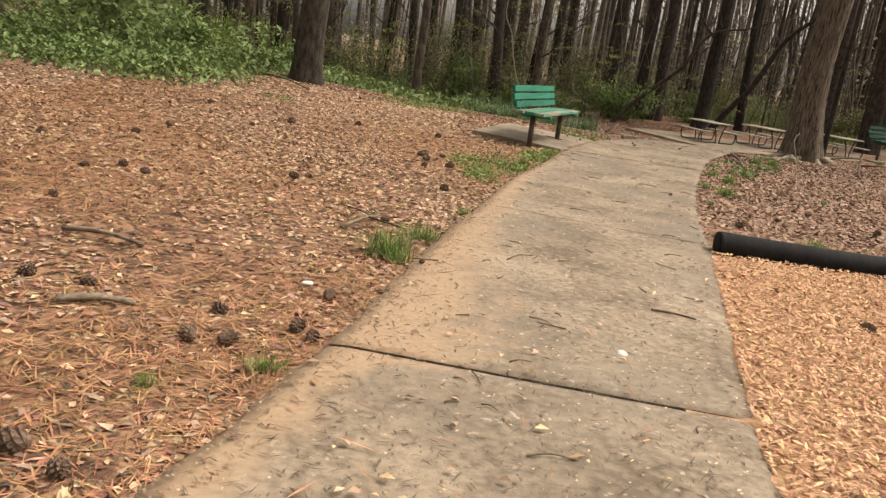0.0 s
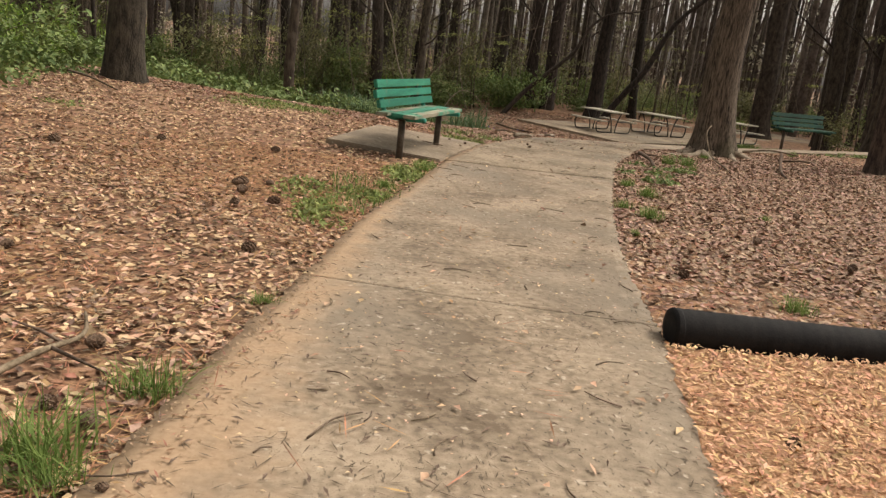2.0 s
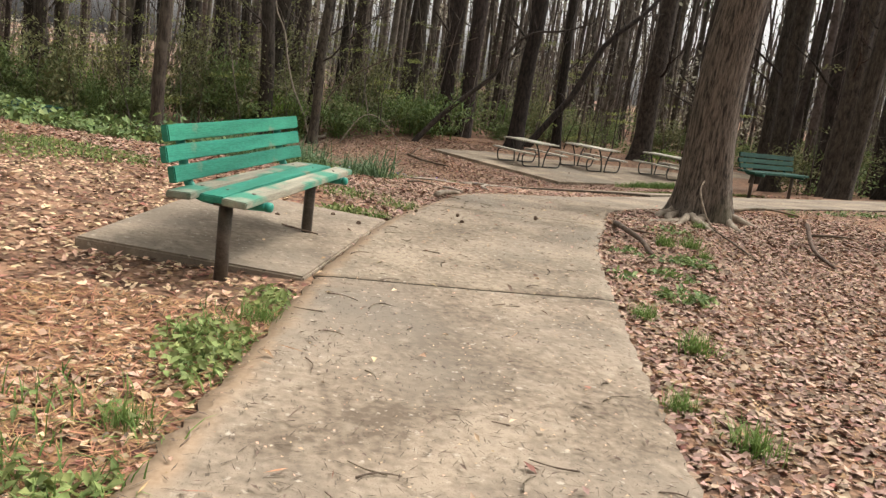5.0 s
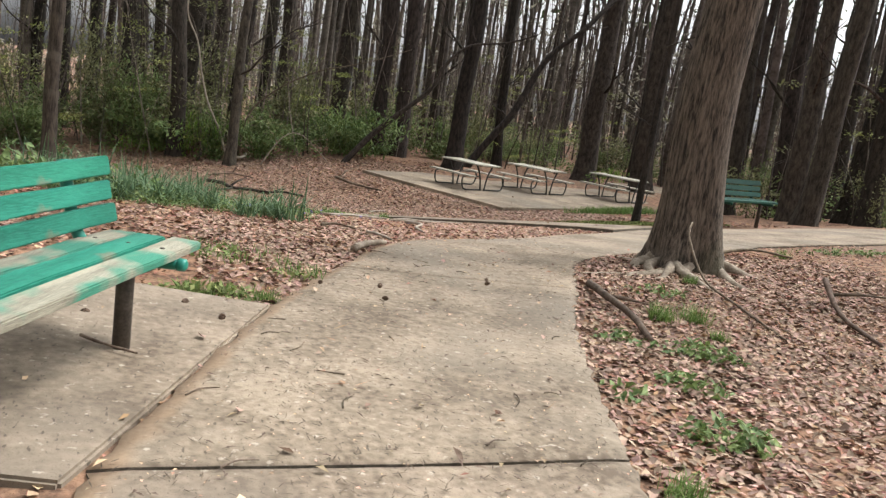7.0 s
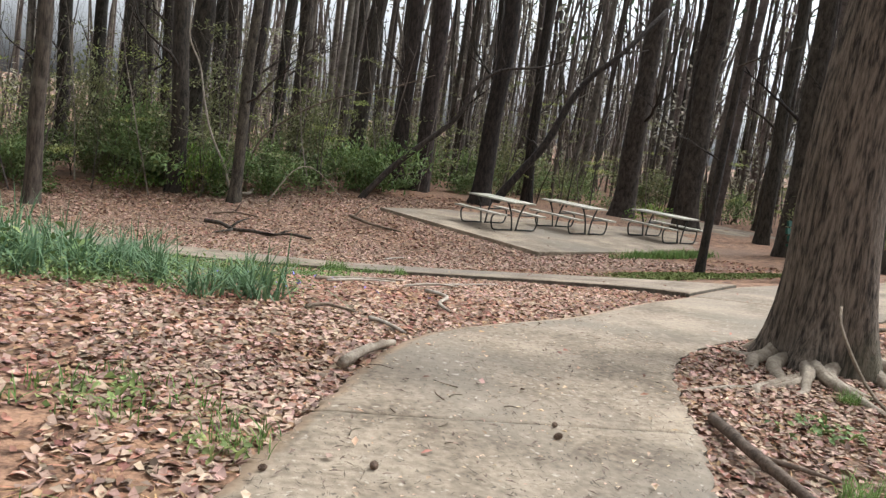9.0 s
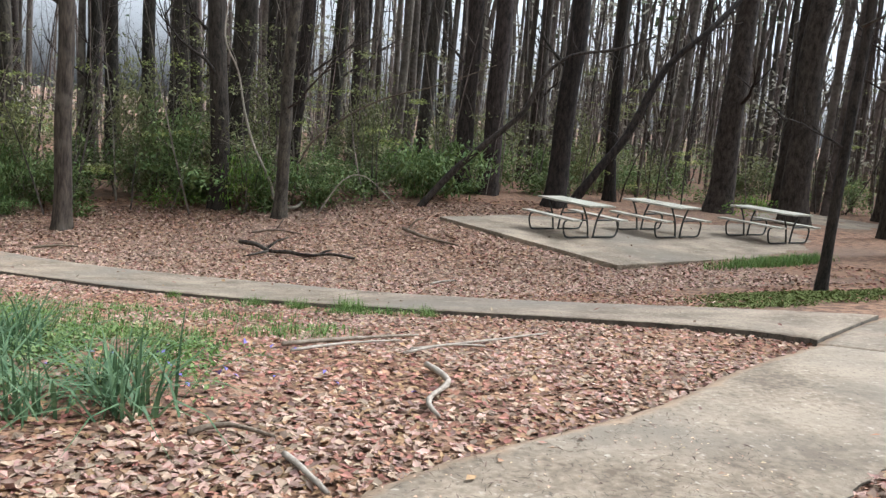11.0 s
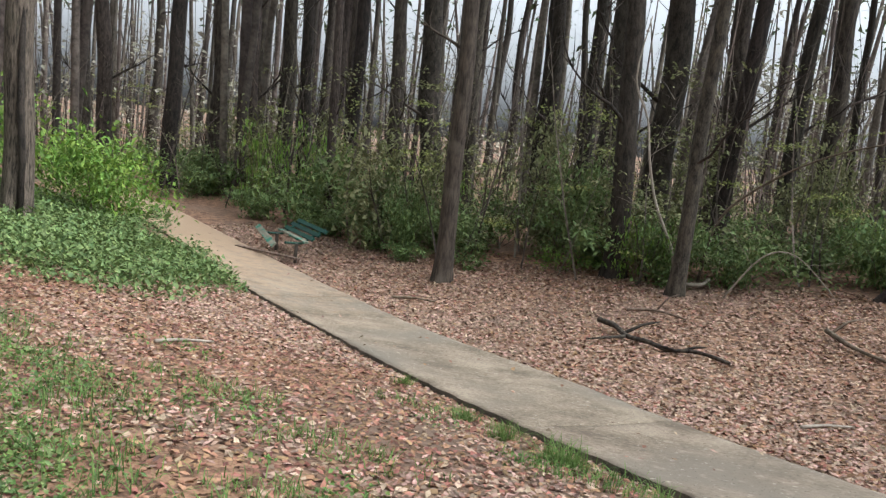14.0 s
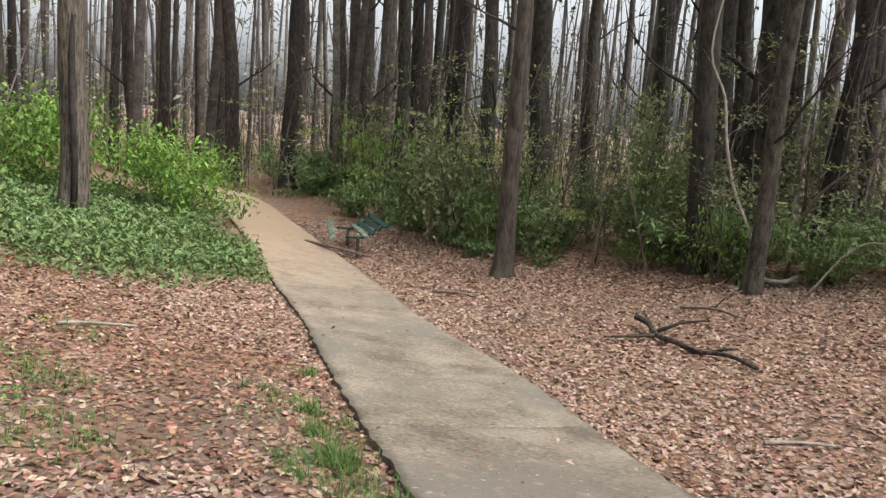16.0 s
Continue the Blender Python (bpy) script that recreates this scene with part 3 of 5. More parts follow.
# trees told apart along the edge of the woods: x, y, diameter
EDGE_BEYOND = [(10.7, 35.6, 0.62), (17.0, 38.0, 0.85), (0.1, 40.7, 0.5), (0.6, 43.5, 0.45), (-1.7, 42.2, 0.5), (18.4, 35.8, 0.85), (12.0, 39.0, 0.45), (8.3, 37.4, 0.55), (9.1, 37.3, 0.62), (7.4, 40.5, 0.5), (13.5, 38.6, 0.4), (20.8, 40.5, 0.7), (23.5, 38.5, 0.65), (1.55, 34.5, 0.5), (2.5, 44.0, 0.55), (10.4, 42.6, 0.7), (5.3, 42.0, 0.6)]
EDGE_LEFT = [(-7.5, 43.0, 0.85), (-11.9, 41.5, 0.5), (-17.4, 45.4, 0.8), (-9.3, 40.3, 0.4), (-7.45, 36.5, 0.3), (-6.3, 38.2, 0.48), (-7.4, 46.0, 0.6), (-0.3, 39.6, 0.7), (-2.7, 41.5, 0.5), (-12.5, 44.0, 0.7), (-15.9, 38.8, 0.6), (-13.4, 42.3, 0.6), (-21.4, 39.8, 0.55), (-4.2, 44.5, 0.5)]
EDGE_RIGHT = [(18.7, 28.5, 0.62), (15.6, 23.7, 0.5), (17.5, 29.3, 0.6), (19.4, 26.6, 0.5), (21.5, 29.5, 0.6), (24.0, 27.0, 0.5), (26.0, 31.0, 0.7), (20.5, 17.0, 0.5), (19.5, 33.0, 0.45)]
EDGE_DEEP = [(1.6, 37.3, 0.75), (2.6, 40.7, 0.6), (4.4, 39.9, 0.45), (-18.7, 38.5, 0.6), (-16.1, 41.4, 0.6), (-13.8, 40.8, 0.55), (-9.0, 39.7, 0.5), (-21.6, 36.0, 0.5), (-22.8, 38.0, 0.5), (3.2, 37.0, 0.45), (9.6, 44.2, 0.5), (17.3, 26.2, 0.6), (18.6, 24.9, 0.6)]
for x, y, d in EDGE_BEYOND + EDGE_LEFT + EDGE_RIGHT + EDGE_DEEP:
    plant(x, y, d)
plant(-2.8, 14.3, 0.55, 0, 0, "dark pine trunk on the leaf-covered bank above the footpath")
plant(9.62, 14.45, 0.40, 2, 0, "slim trunk with green moss at its foot beside the footpath")

KEEP_CLEAR = [(-25, 33), (-12, 36.4), (-3.0, 33.6), (4.5, 33.6), (6.5, 35.5), (13.4, 38), (20.5, 41), (24.5, 34.5), (17, 27.5), (18, 24.5), (40, 27), (40, 19), (18, 15), (17, -12), (-9, -12), (-8.5, 9), (-6.5, 15), (-9, 21), (-9.5, 27), (-25, 31)]
rng = np.random.default_rng(8)
taken = [(x, y) for x, y, d in EDGE_BEYOND + EDGE_LEFT + EDGE_RIGHT + EDGE_DEEP]
fill = 0
while fill < 112:
    a, r = rng.uniform(0, 2 * np.pi), 6 + 50 * math.sqrt(rng.uniform(0, 1))
    x, y = 3 + r * math.sin(a), 20 + r * math.cos(a)
    if y < 10 and rng.uniform() < 0.5:
        continue
    if inside(KEEP_CLEAR, np.array([x]), np.array([y]))[0] or min((x - u) ** 2 + (y - v) ** 2 for u, v in taken) < 2.0:
        continue
    taken.append((x, y))
    plant(x, y, rng.uniform(0.22, 0.62))
    fill += 1
for p in protos:
    p.matrix_basis = pose(-30 - 5 * protos.index(p), 30, land(-20, 30))

# the big oak at the bend
oak = make_tree(77, 17, 0.32, M_BARK_OAK, M_OLIVE, 300, 7.15, 15.8, "large grey-brown oak trunk with flared roots beside the footpath bend", "tree", 6, 0.42, 0.0, 5.5, name="oak_tree")
rr = random.Random(5)
ROOTS = [(193, 0.75), (212, 1.0), (232, 1.35), (255, 0.9), (285, 1.1), (315, 0.9), (165, 0.45), (20, 0.6), (80, 0.5), (120, 0.4), (345, 0.8)]
for deg, ln in ROOTS + [(214, 2.0), (222, 2.3), (229, 1.8), (238, 2.1)]:
    pts, a = [], radians(deg)
    for k in range(7):
        f = k / 6
        rad = 0.36 + ln * f
        bend = a + 0.25 * math.sin(f * 4 + deg)
        ox, oy = rad * math.cos(bend), rad * math.sin(bend)
        pts.append((ox, oy, land(7.15 + ox, 15.8 + oy) - land(7.15, 15.8) + 0.09 * (1 - f) ** 3 - 0.018 + 0.02 * math.sin(9 * f + deg) - 0.04 * f ** 3))
    part("root", tube(pts, [(0.06 if ln < 1.5 else 0.036) * (1 - 0.7 * k / 6) + 0.008 for k in range(7)], 8, wobble=0.12, seed=deg), M_ROOT, oak, "pale worn surface root", smooth=True)

# the slim leaning young trunk beyond the side path
slim = thing("young_tree", 10.85, 23.1, None, 0, "slim dark young trunk leaning over mossy grass", "tree")
part("trunk", trunk_mesh(31, 14, 0.08, 0.25, 0.02, 12, 22), M_BARK_DARK, slim, smooth=True)
for k in range(5):
    part("limb", limb_mesh(310 + k, 2.0 + 1.6 * k, 1.3, 0.02, 0.4), M_BARK_DARK, slim)
# the pale-barked tree on the weedy bank
left_tree = make_tree(52, 20, 0.25, M_BARK_OAK, M_OLIVE, 200, -6.9, 26.05, "grey-barked tree rising out of ivy beside shrubs", "tree", 4, 0.25, 0.0, 4.5, name="oak_tree")
vine = part("ivy_stem", tube([(0.24, -0.12, 0), (0.28, -0.1, 1.0), (0.23, -0.14, 2.2), (0.2, -0.1, 4), (0.16, -0.08, 7)], [0.07, 0.06, 0.05, 0.04, 0.03], 7, wobble=0.2), M_BARK_DARK, left_tree, "dark vine climbing the trunk", smooth=True)
pale_tree = make_tree(54, 19, 0.20, M_BARK_PALE, M_OLIVE, 120, -1.72, 32.5, "pale grey-barked tree at the edge of the thicket", "tree", 4, 0.25, 0.01, 4.0, name="pale_tree")
twin = make_tree(53, 18, 0.16, M_BARK_DARK, M_OLIVE, 120, 3.1, 33.35, "slim double trunk in the thicket behind the fallen branch", "tree", 4, 0.3, 0.02, 2.0, name="young_tree")


def bough(name, pts, r0, r1, material, label, category="branch", sides=8, twigs=0, seed=0):
    p = spline(pts, 4)
    x0, y0, z0 = p[0]
    t = thing(name, x0, y0, z0, 0, label, category)
    p = p - p[0]
    n = len(p)
    part("stem", tube(p, [r0 + (r1 - r0) * k / (n - 1) for k in range(n)], sides, wobble=0.1, seed=seed), material, t, smooth=True)
    rg = random.Random(seed)
    for k in range(twigs):
        i = rg.randrange(n // 4, n)
        q = Vector(p[i])
        e = Vector((rg.uniform(-1, 1), rg.uniform(-.6, .6), rg.uniform(-.2, .9)))
        sub = []
        for j in range(6):
            sub.append(q.copy())
            q = q + e.normalized() * rg.uniform(0.15, 0.32)
            e += Vector((rg.uniform(-.5, .5), rg.uniform(-.5, .5), rg.uniform(-.4, .4)))
        part("twig", tube(sub, [max(0.004, r1 * 0.6) * (1 - 0.15 * j) for j in range(6)], 5), material, t)
    return t


bough("leaning_log", [(11.3, 36.4, -1.2), (12.27, 36.43, 0.17), (13.05, 36.47, 1.24), (13.8, 36.6, 2.8), (14.42, 36.64, 3.68), (15.4, 36.62, 4.6), (17.2, 37.4, 6.4)], 0.15, 0.08, M_BARK_DARK, "dead leaning trunk propped against standing pines", "fallen tree", twigs=5, seed=1)
bough("arching_branch", [(6.4, 34.6, -1.5), (7.39, 34.62, -0.25), (8.24, 34.61, 0.61), (9.31, 34.6, 1.63), (9.78, 34.67, 2.56), (10.5, 34.66, 3.22), (11.68, 34.5, 3.49), (12.71, 34.4, 3.92)], 0.11, 0.025, M_BARK_DARK, "bare arching branch over the thicket", "branch", twigs=9, seed=2)
bough("bare_branch", [(3.35, 34.34, -1.2), (3.6, 34.34, 0.16), (4.44, 34.3, 1.03), (5.55, 34.22, 1.69), (6.96, 34.06, 2.16), (8.35, 33.92, 2.77)], 0.035, 0.01, M_TWIG, "thin bare branch sweeping over the undergrowth", "branch", twigs=10, seed=3)
bough("pale_vine", [(3.6, 34.2, -1.1), (3.45, 33.9, -1.2), (3.0, 33.9, -1.15), (2.76, 34.0, -0.51), (2.34, 34.0, 0.33), (2.09, 34.0, 1.2), (1.91, 34.1, 2.07), (1.56, 34.1, 2.9), (1.7, 34.2, 4.2)], 0.045, 0.015, M_TWIG_PALE, "pale crooked vine climbing in the thicket", "vine", twigs=8, seed=4)
bough("bare_branch", [(4.0, 33.4, -1.3), (4.6, 33.5, -0.4), (5.2, 33.6, -0.3), (6.0, 33.5, -1.0)], 0.02, 0.008, M_TWIG_PALE, "pale arched twig at the edge of the thicket", "branch", twigs=4, seed=5)

# far woods: trunks beyond the countable ones
n = 1900
a = rng.uniform(0, 2 * np.pi, n)
r = rng.uniform(24, 110, n) ** 1.0
fx, fy = 3 + r * np.sin(a), 20 + r * np.cos(a)


def glade(x, y):
    """The thinner stretch of woods to the north, where the sky shows low between the trunks."""
    w = np.degrees(np.arctan2(y - 17, x - 6))
    return (w > 101) & (w < 115)


ok = ~inside(KEEP_CLEAR, fx, fy) & ~(glade(fx, fy) & (rng.uniform(0, 1, len(fx)) < 0.6))
fx, fy = fx[ok], fy[ok]
n = len(fx)
verts, faces = [], []
for k in range(n):
    h, r0 = rng.uniform(12, 24), rng.uniform(0.05, 0.24)
    lx, ly = rng.normal(0, 0.06, 2) * h
    z = land(fx[k], fy[k]) - 0.6
    b = len(verts)
    for f, s in ((0, 1.0), (0.5, 0.75), (1, 0.3)):
        for w in range(6):
            q = w * math.pi / 3
            verts.append((fx[k] + lx * f * f + r0 * s * math.cos(q), fy[k] + ly * f * f + r0 * s * math.sin(q), z + h * f))
    for t in (0, 6):
        faces += [(b + t + w, b + t + (w + 1) % 6, b + t + 6 + (w + 1) % 6, b + t + 6 + w) for w in range(6)]
gw = np.random.default_rng(77)
for k in range(420):
    a, r = gw.uniform(0.3, 1.7), gw.uniform(34, 105)
    x, y, h, r0 = 3 + r * math.sin(a), 20 + r * math.cos(a), gw.uniform(14, 26), gw.uniform(0.05, 0.2)
    z = land(x, y) - 0.6
    lean = gw.normal(0, 0.05, 2) * h
    limbs = [(np.array([x, y, z]), np.array([lean[0], lean[1], h]), r0)]
    for q in range(12):
        f = gw.uniform(0.2, 0.95)
        d = np.array([gw.normal(0, 1), gw.normal(0, 1), gw.uniform(0.1, 1.2)])
        limbs.append((np.array([x + lean[0] * f, y + lean[1] * f, z + h * f]), d / np.linalg.norm(d) * gw.uniform(1.5, 4.5), r0 * 0.3))
    for p0, d0, rad in limbs:
        b = len(verts)
        sag = gw.normal(0, 0.06, 3) * np.linalg.norm(d0)
        for f, c in ((0, 1.0), (0.5, 0.75), (1, 0.25)):
            e = p0 + d0 * f + sag * math.sin(f * math.pi)
            for w in range(4):
                q = w * math.pi / 2
                verts.append((e[0] + rad * c * math.cos(q), e[1] + rad * c * math.sin(q), e[2]))
        for t in (0, 4):
            faces += [(b + t + w, b + t + (w + 1) % 4, b + t + 4 + (w + 1) % 4, b + t + 4 + w) for w in range(4)]
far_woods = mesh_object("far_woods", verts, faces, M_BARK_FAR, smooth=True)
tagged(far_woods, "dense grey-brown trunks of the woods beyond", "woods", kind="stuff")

# thin saplings and twigs between the trunks
verts, faces = [], []
n = 1900
a = rng.uniform(-1.9, 1.9, n)
r = rng.uniform(15, 60, n)
sx, sy = 3 + r * np.sin(a), 20 + r * np.cos(a)
ok = ~inside(KEEP_CLEAR, sx, sy)
sx, sy = sx[ok], sy[ok]
for k in range(len(sx)):
    h, r0 = rng.uniform(2.5, 11), rng.uniform(0.010, 0.04)
    d = rng.normal(0, 0.12, 2)
    bend = rng.normal(0, 0.10, 2)
    z = land(sx[k], sy[k]) - 0.1
    for stem in range(1 + 5):
        b = len(verts)
        if stem == 0:
            p0, d0, hh, rr0 = np.array([sx[k], sy[k], z]), np.array([d[0], d[1], 1.0]), h, r0
        else:
            f = rng.uniform(0.25, 0.9)
            p0 = np.array([sx[k] + d[0] * h * f + bend[0] * h * f * f, sy[k] + d[1] * h * f + bend[1] * h * f * f, z + h * f])
            d0 = np.array([rng.normal(0, 1), rng.normal(0, 1), rng.uniform(0.1, 1.0)])
            d0 /= np.linalg.norm(d0)
            hh, rr0 = rng.uniform(0.5, 2.0), r0 * 0.4
        for f in (0, 0.35, 0.7, 1):
            c = p0 + d0 * hh * f + np.array([bend[0], bend[1], 0]) * hh * f * f
            for w in range(3):
                verts.append((c[0] + rr0 * (1.05 - f) * math.cos(w * 2.1), c[1] + rr0 * (1.05 - f) * math.sin(w * 2.1), c[2]))
        for t in (0, 3, 6):
            faces += [(b + t + w, b + t + (w + 1) % 3, b + t + 3 + (w + 1) % 3, b + t + 3 + w) for w in range(3)]
gr = random.Random(91)


def whip(p, d, length, r0, curl, steps=5):
    """A thin bent twig as a three-sided tube added to the brushwood."""
    b = len(verts)
    d = d.normalized()
    turn = Vector((gr.gauss(0, curl), gr.gauss(0, curl), gr.gauss(0, curl))) / steps
    pts = [p]
    for k in range(steps):
        p = p + d * (length / steps)
        d = (d + turn + Vector((gr.gauss(0, 0.1), gr.gauss(0, 0.1), gr.gauss(0, 0.1)))).normalized()
        pts.append(p)
    for k, c in enumerate(pts):
        rad = r0 * (1.04 - k / steps)
        verts.extend(((c.x + rad, c.y, c.z), (c.x - 0.5 * rad, c.y + 0.86 * rad, c.z), (c.x - 0.5 * rad, c.y - 0.86 * rad, c.z)))
    for k in range(steps):
        faces.extend((b + 3 * k + w, b + 3 * k + (w + 1) % 3, b + 3 * k + 3 + (w + 1) % 3, b + 3 * k + 3 + w) for w in range(3))
    return pts


for k in range(760):
    a, r = gr.uniform(-1.75, 1.75), 11 + 24 * gr.random() ** 1.3
    x, y = 3 + r * math.sin(a), 20 + r * math.cos(a)
    if inside(KEEP_CLEAR, np.array([x]), np.array([y]))[0]:
        continue
    h = gr.uniform(2.0, 7.5)
    main = whip(Vector((x, y, land(x, y) - 0.1)), Vector((gr.gauss(0, 0.25), gr.gauss(0, 0.25), 1.0)), h, gr.uniform(0.010, 0.032), 0.5, 7)
    for q in range(int(5 + h * 1.3)):
        sub = whip(main[gr.randrange(1, 8)], Vector((gr.gauss(0, 1), gr.gauss(0, 1), gr.uniform(-0.2, 0.9))), gr.uniform(0.5, 1.9), gr.uniform(0.004, 0.010), 0.9)
        whip(sub[2], Vector((gr.gauss(0, 1), gr.gauss(0, 1), gr.uniform(-0.2, 0.7))), gr.uniform(0.3, 0.9), 0.004, 0.9, 3)
brush = mesh_object("brushwood", verts, faces, M_BRUSH)
tagged(brush, "thin bare saplings and twigs between the trunks", "brushwood", kind="stuff")


# ---- shrubs and ground cover ----
def shrub_proto(name, seed, n, material, rx, rz, leaf, label, category, clumps=14):
    g = np.random.default_rng(seed)
    t = thing(name, -40, 30 + seed, None, 0, label, category)
    c = np.stack([g.normal(0, rx * 0.5, clumps), g.normal(0, rx * 0.5, clumps), rz * g.uniform(0.12, 0.95, clumps)], 1)
    k = g.integers(0, clumps, n)
    p = c[k] + g.normal(0, 1, (n, 3)) * np.array([rx * 0.22, rx * 0.22, rz * 0.14])
    p[:, 2] = np.abs(p[:, 2]) + 0.02
    flakes("foliage", p, 0.8, leaf, leaf * 0.5, material, g, parent=t)
    for j in range(5):
        e = c[j % clumps]
        part("stem", tube([(0.05 * math.cos(j), 0.05 * math.sin(j), -0.05), (e[0] * 0.4, e[1] * 0.4, e[2] * 0.55), tuple(e)], [0.014, 0.009, 0.004], 5), M_TWIG, t)
    return t


UNDER = [shrub_proto("bush", 1 + k, 1250, (M_UNDER, M_IVY, M_OLIVE, M_UNDER)[k], 0.95, (1.5, 1.1, 2.6, 2.0)[k], 0.12, "loose green undergrowth bush at the edge of the woods", "bush") for k in range(4)]
rng = np.random.default_rng(21)


def shrub(proto, x, y, s, h, label=""):
    t = copy_thing(proto, pose(x, y, land(x, y), 0, 0, (x * 57 + y * 31) % 360) @ Matrix.Diagonal((s, s, h, 1)))
    if label:
        t["label"] = label
    return t


for k in range(64):
    f = k / 63
    x = -19 + 27 * f
    y = float(np.interp(x, [-19, -12, -3, 4.5, 7, 8], [40.5, 37.4, 34.3, 34.2, 35.6, 36.0])) + rng.uniform(0, 3.6) ** 1.15
    shrub(UNDER[int(rng.integers(0, 4))], x + rng.uniform(-.5, .5), y, rng.uniform(0.6, 1.3), rng.uniform(0.35, 1.35))
for k in range(26):
    x = 8 + 20 * k / 25
    y = float(np.interp(x, [8, 13, 20, 24, 30], [37, 39.5, 42, 36, 33])) + rng.uniform(0, 4)
    shrub(UNDER[int(rng.integers(0, 4))], x, y, rng.uniform(0.6, 1.2), rng.uniform(0.4, 0.9))
for x, y, s in ((20, 25.8, 0.8), (22, 26.2, 1.0), (24, 26.6, 0.9), (18.8, 24.9, 0.6), (26, 27, 1.1), (17.2, 27.8, 0.7)):
    shrub(UNDER[2], x, y, s, 0.5)
for x, y, s, h, k in ((-6.2, 13.2, 1.1, 0.8, 0), (-7.6, 11.4, 1.2, 0.9, 3), (-5.4, 15.4, 1.1, 0.7, 1), (-8.8, 14.6, 1.4, 1.0, 2), (-7.2, 17.0, 1.3, 0.9, 3), (-4.6, 17.6, 0.9, 0.5, 1), (-9.6, 10.0, 1.3, 0.9, 0), (-6.8, 9.4, 0.9, 0.6, 2), (-3.4, 18.6, 0.8, 0.35, 1), (-9.5, 18.5, 1.4, 1.0, 0)):
    shrub(UNDER[k], x, y, s, h, "overgrown green bush on the wooded bank")
BRIGHT = shrub_proto("bush", 9, 2600, M_BUSH, 1.25, 1.9, 0.11, "bright yellow-green shrub overhanging the side path", "bush", 22)
shrub(BRIGHT, -8.3, 28.9, 1.0, 1.0)
shrub(BRIGHT, -9.9, 30.0, 0.8, 0.75)
shrub(BRIGHT, -9.6, 26.9, 1.0, 1.05)
shrub(UNDER[1], -7.2, 29.0, 0.8, 0.45)
shrub(UNDER[0], -11.6, 26.0, 1.4, 1.1)
for x, y, s, h in ((-4.6, 34.6, 0.55, 0.5), (-7.9, 36.2, 0.8, 0.7), (-9.4, 35.8, 0.8, 0.7), (-3.4, 33.9, 0.5, 0.35), (-6.6, 35.2, 0.6, 0.5)):
    shrub(UNDER[1], x, y, s, h, "dark green evergreen bush behind the bench")
BUDS = shrub_proto("sapling_tree", 15, 420, M_BUSH, 1.3, 0.9, 0.10, "young tree with a flat spray of first yellow-green leaves", "sapling", 10)
for x, y, z, s in ((-9.0, 38.0, 1.6, 0.8), (-5.4, 39.0, 0.6, 0.7), (2.2, 33.9, 0.2, 0.5), (0.4, 34.4, -0.9, 0.6), (-10.3, 36.8, 1.5, 0.6), (17.8, 36.8, -0.2, 0.7), (6.5, 38.0, 0.6, 1.0)):
    t = copy_thing(BUDS, pose(x, y, land(x, y) - 0.05) @ Matrix.Diagonal((s, s, max(0.6, (z - land(x, y)) * 0.9), 1)))
for p in UNDER + [BRIGHT, BUDS]:
    p.matrix_basis = pose(p.location.x, p.location.y, land(-20, 40))

# understorey leaves through the woods: flat sprays on unseen twigs above low clumps
def sprays(count, leaves, near, far, low, high, wide, thick, size, material, seed, label, category="understorey"):
    g = np.random.default_rng(seed)
    a, r = g.uniform(-1.75, 1.75, count), near + (far - near) * g.uniform(0, 1, count) ** 1.4
    x, y = 3 + r * np.sin(a), 20 + r * np.cos(a)
    z = heights(x, y) + low + (high - low) * g.uniform(0, 1, count) ** 1.6
    ok = ~inside(KEEP_CLEAR, x, y)
    x, y, z = x[ok], y[ok], z[ok]
    if near > 30:
        ok = ~glade(x, y) | (z < heights(x, y) + 3.0)
        x, y, z = x[ok], y[ok], z[ok]
    k = g.integers(0, len(x), leaves)
    az, size_k = g.uniform(0, 6.283, len(x)), g.uniform(0.35, 1.2, len(x)) * wide
    along, across = g.normal(0, 1, leaves) * size_k[k], g.normal(0, 0.4, leaves) * size_k[k]
    tilt = g.normal(0, 0.16, len(x))
    px = x[k] + along * np.cos(az[k]) - across * np.sin(az[k])
    py = y[k] + along * np.sin(az[k]) + across * np.cos(az[k])
    pz = z[k] + along * tilt[k] + g.normal(0, thick, leaves)
    keep = ~inside(KEEP_CLEAR, px, py)
    pz = np.maximum(pz, heights(px, py) + 0.03)
    return flakes("understorey", np.stack([px, py, pz], 1)[keep], 0.45, size, size * 0.55, material, g, label, category)


sprays(1500, 62000, 12, 62, 0.5, 4.8, 0.75, 0.05, 0.11, M_OLIVE, 210, "hazy olive-green sprays of first spring leaves")
sprays(520, 26000, 12, 40, 0.4, 3.8, 0.6, 0.04, 0.085, M_SPRAY, 211, "flat yellow-green sprays of first spring leaves")
# large pale flakes fill gaps between far trunks; mist is in their colour
sprays(1300, 42000, 38, 105, 0.5, 12.0, 2.0, 0.5, 0.36, M_HAZE, 213, "grey-olive twigs and buds deep in the woods, distance haze in their colour")
sprays(900, 60000, 12, 55, 0.1, 1.5, 0.6, 0.22, 0.13, M_UNDER, 212, "low green undergrowth on the forest floor", "undergrowth")


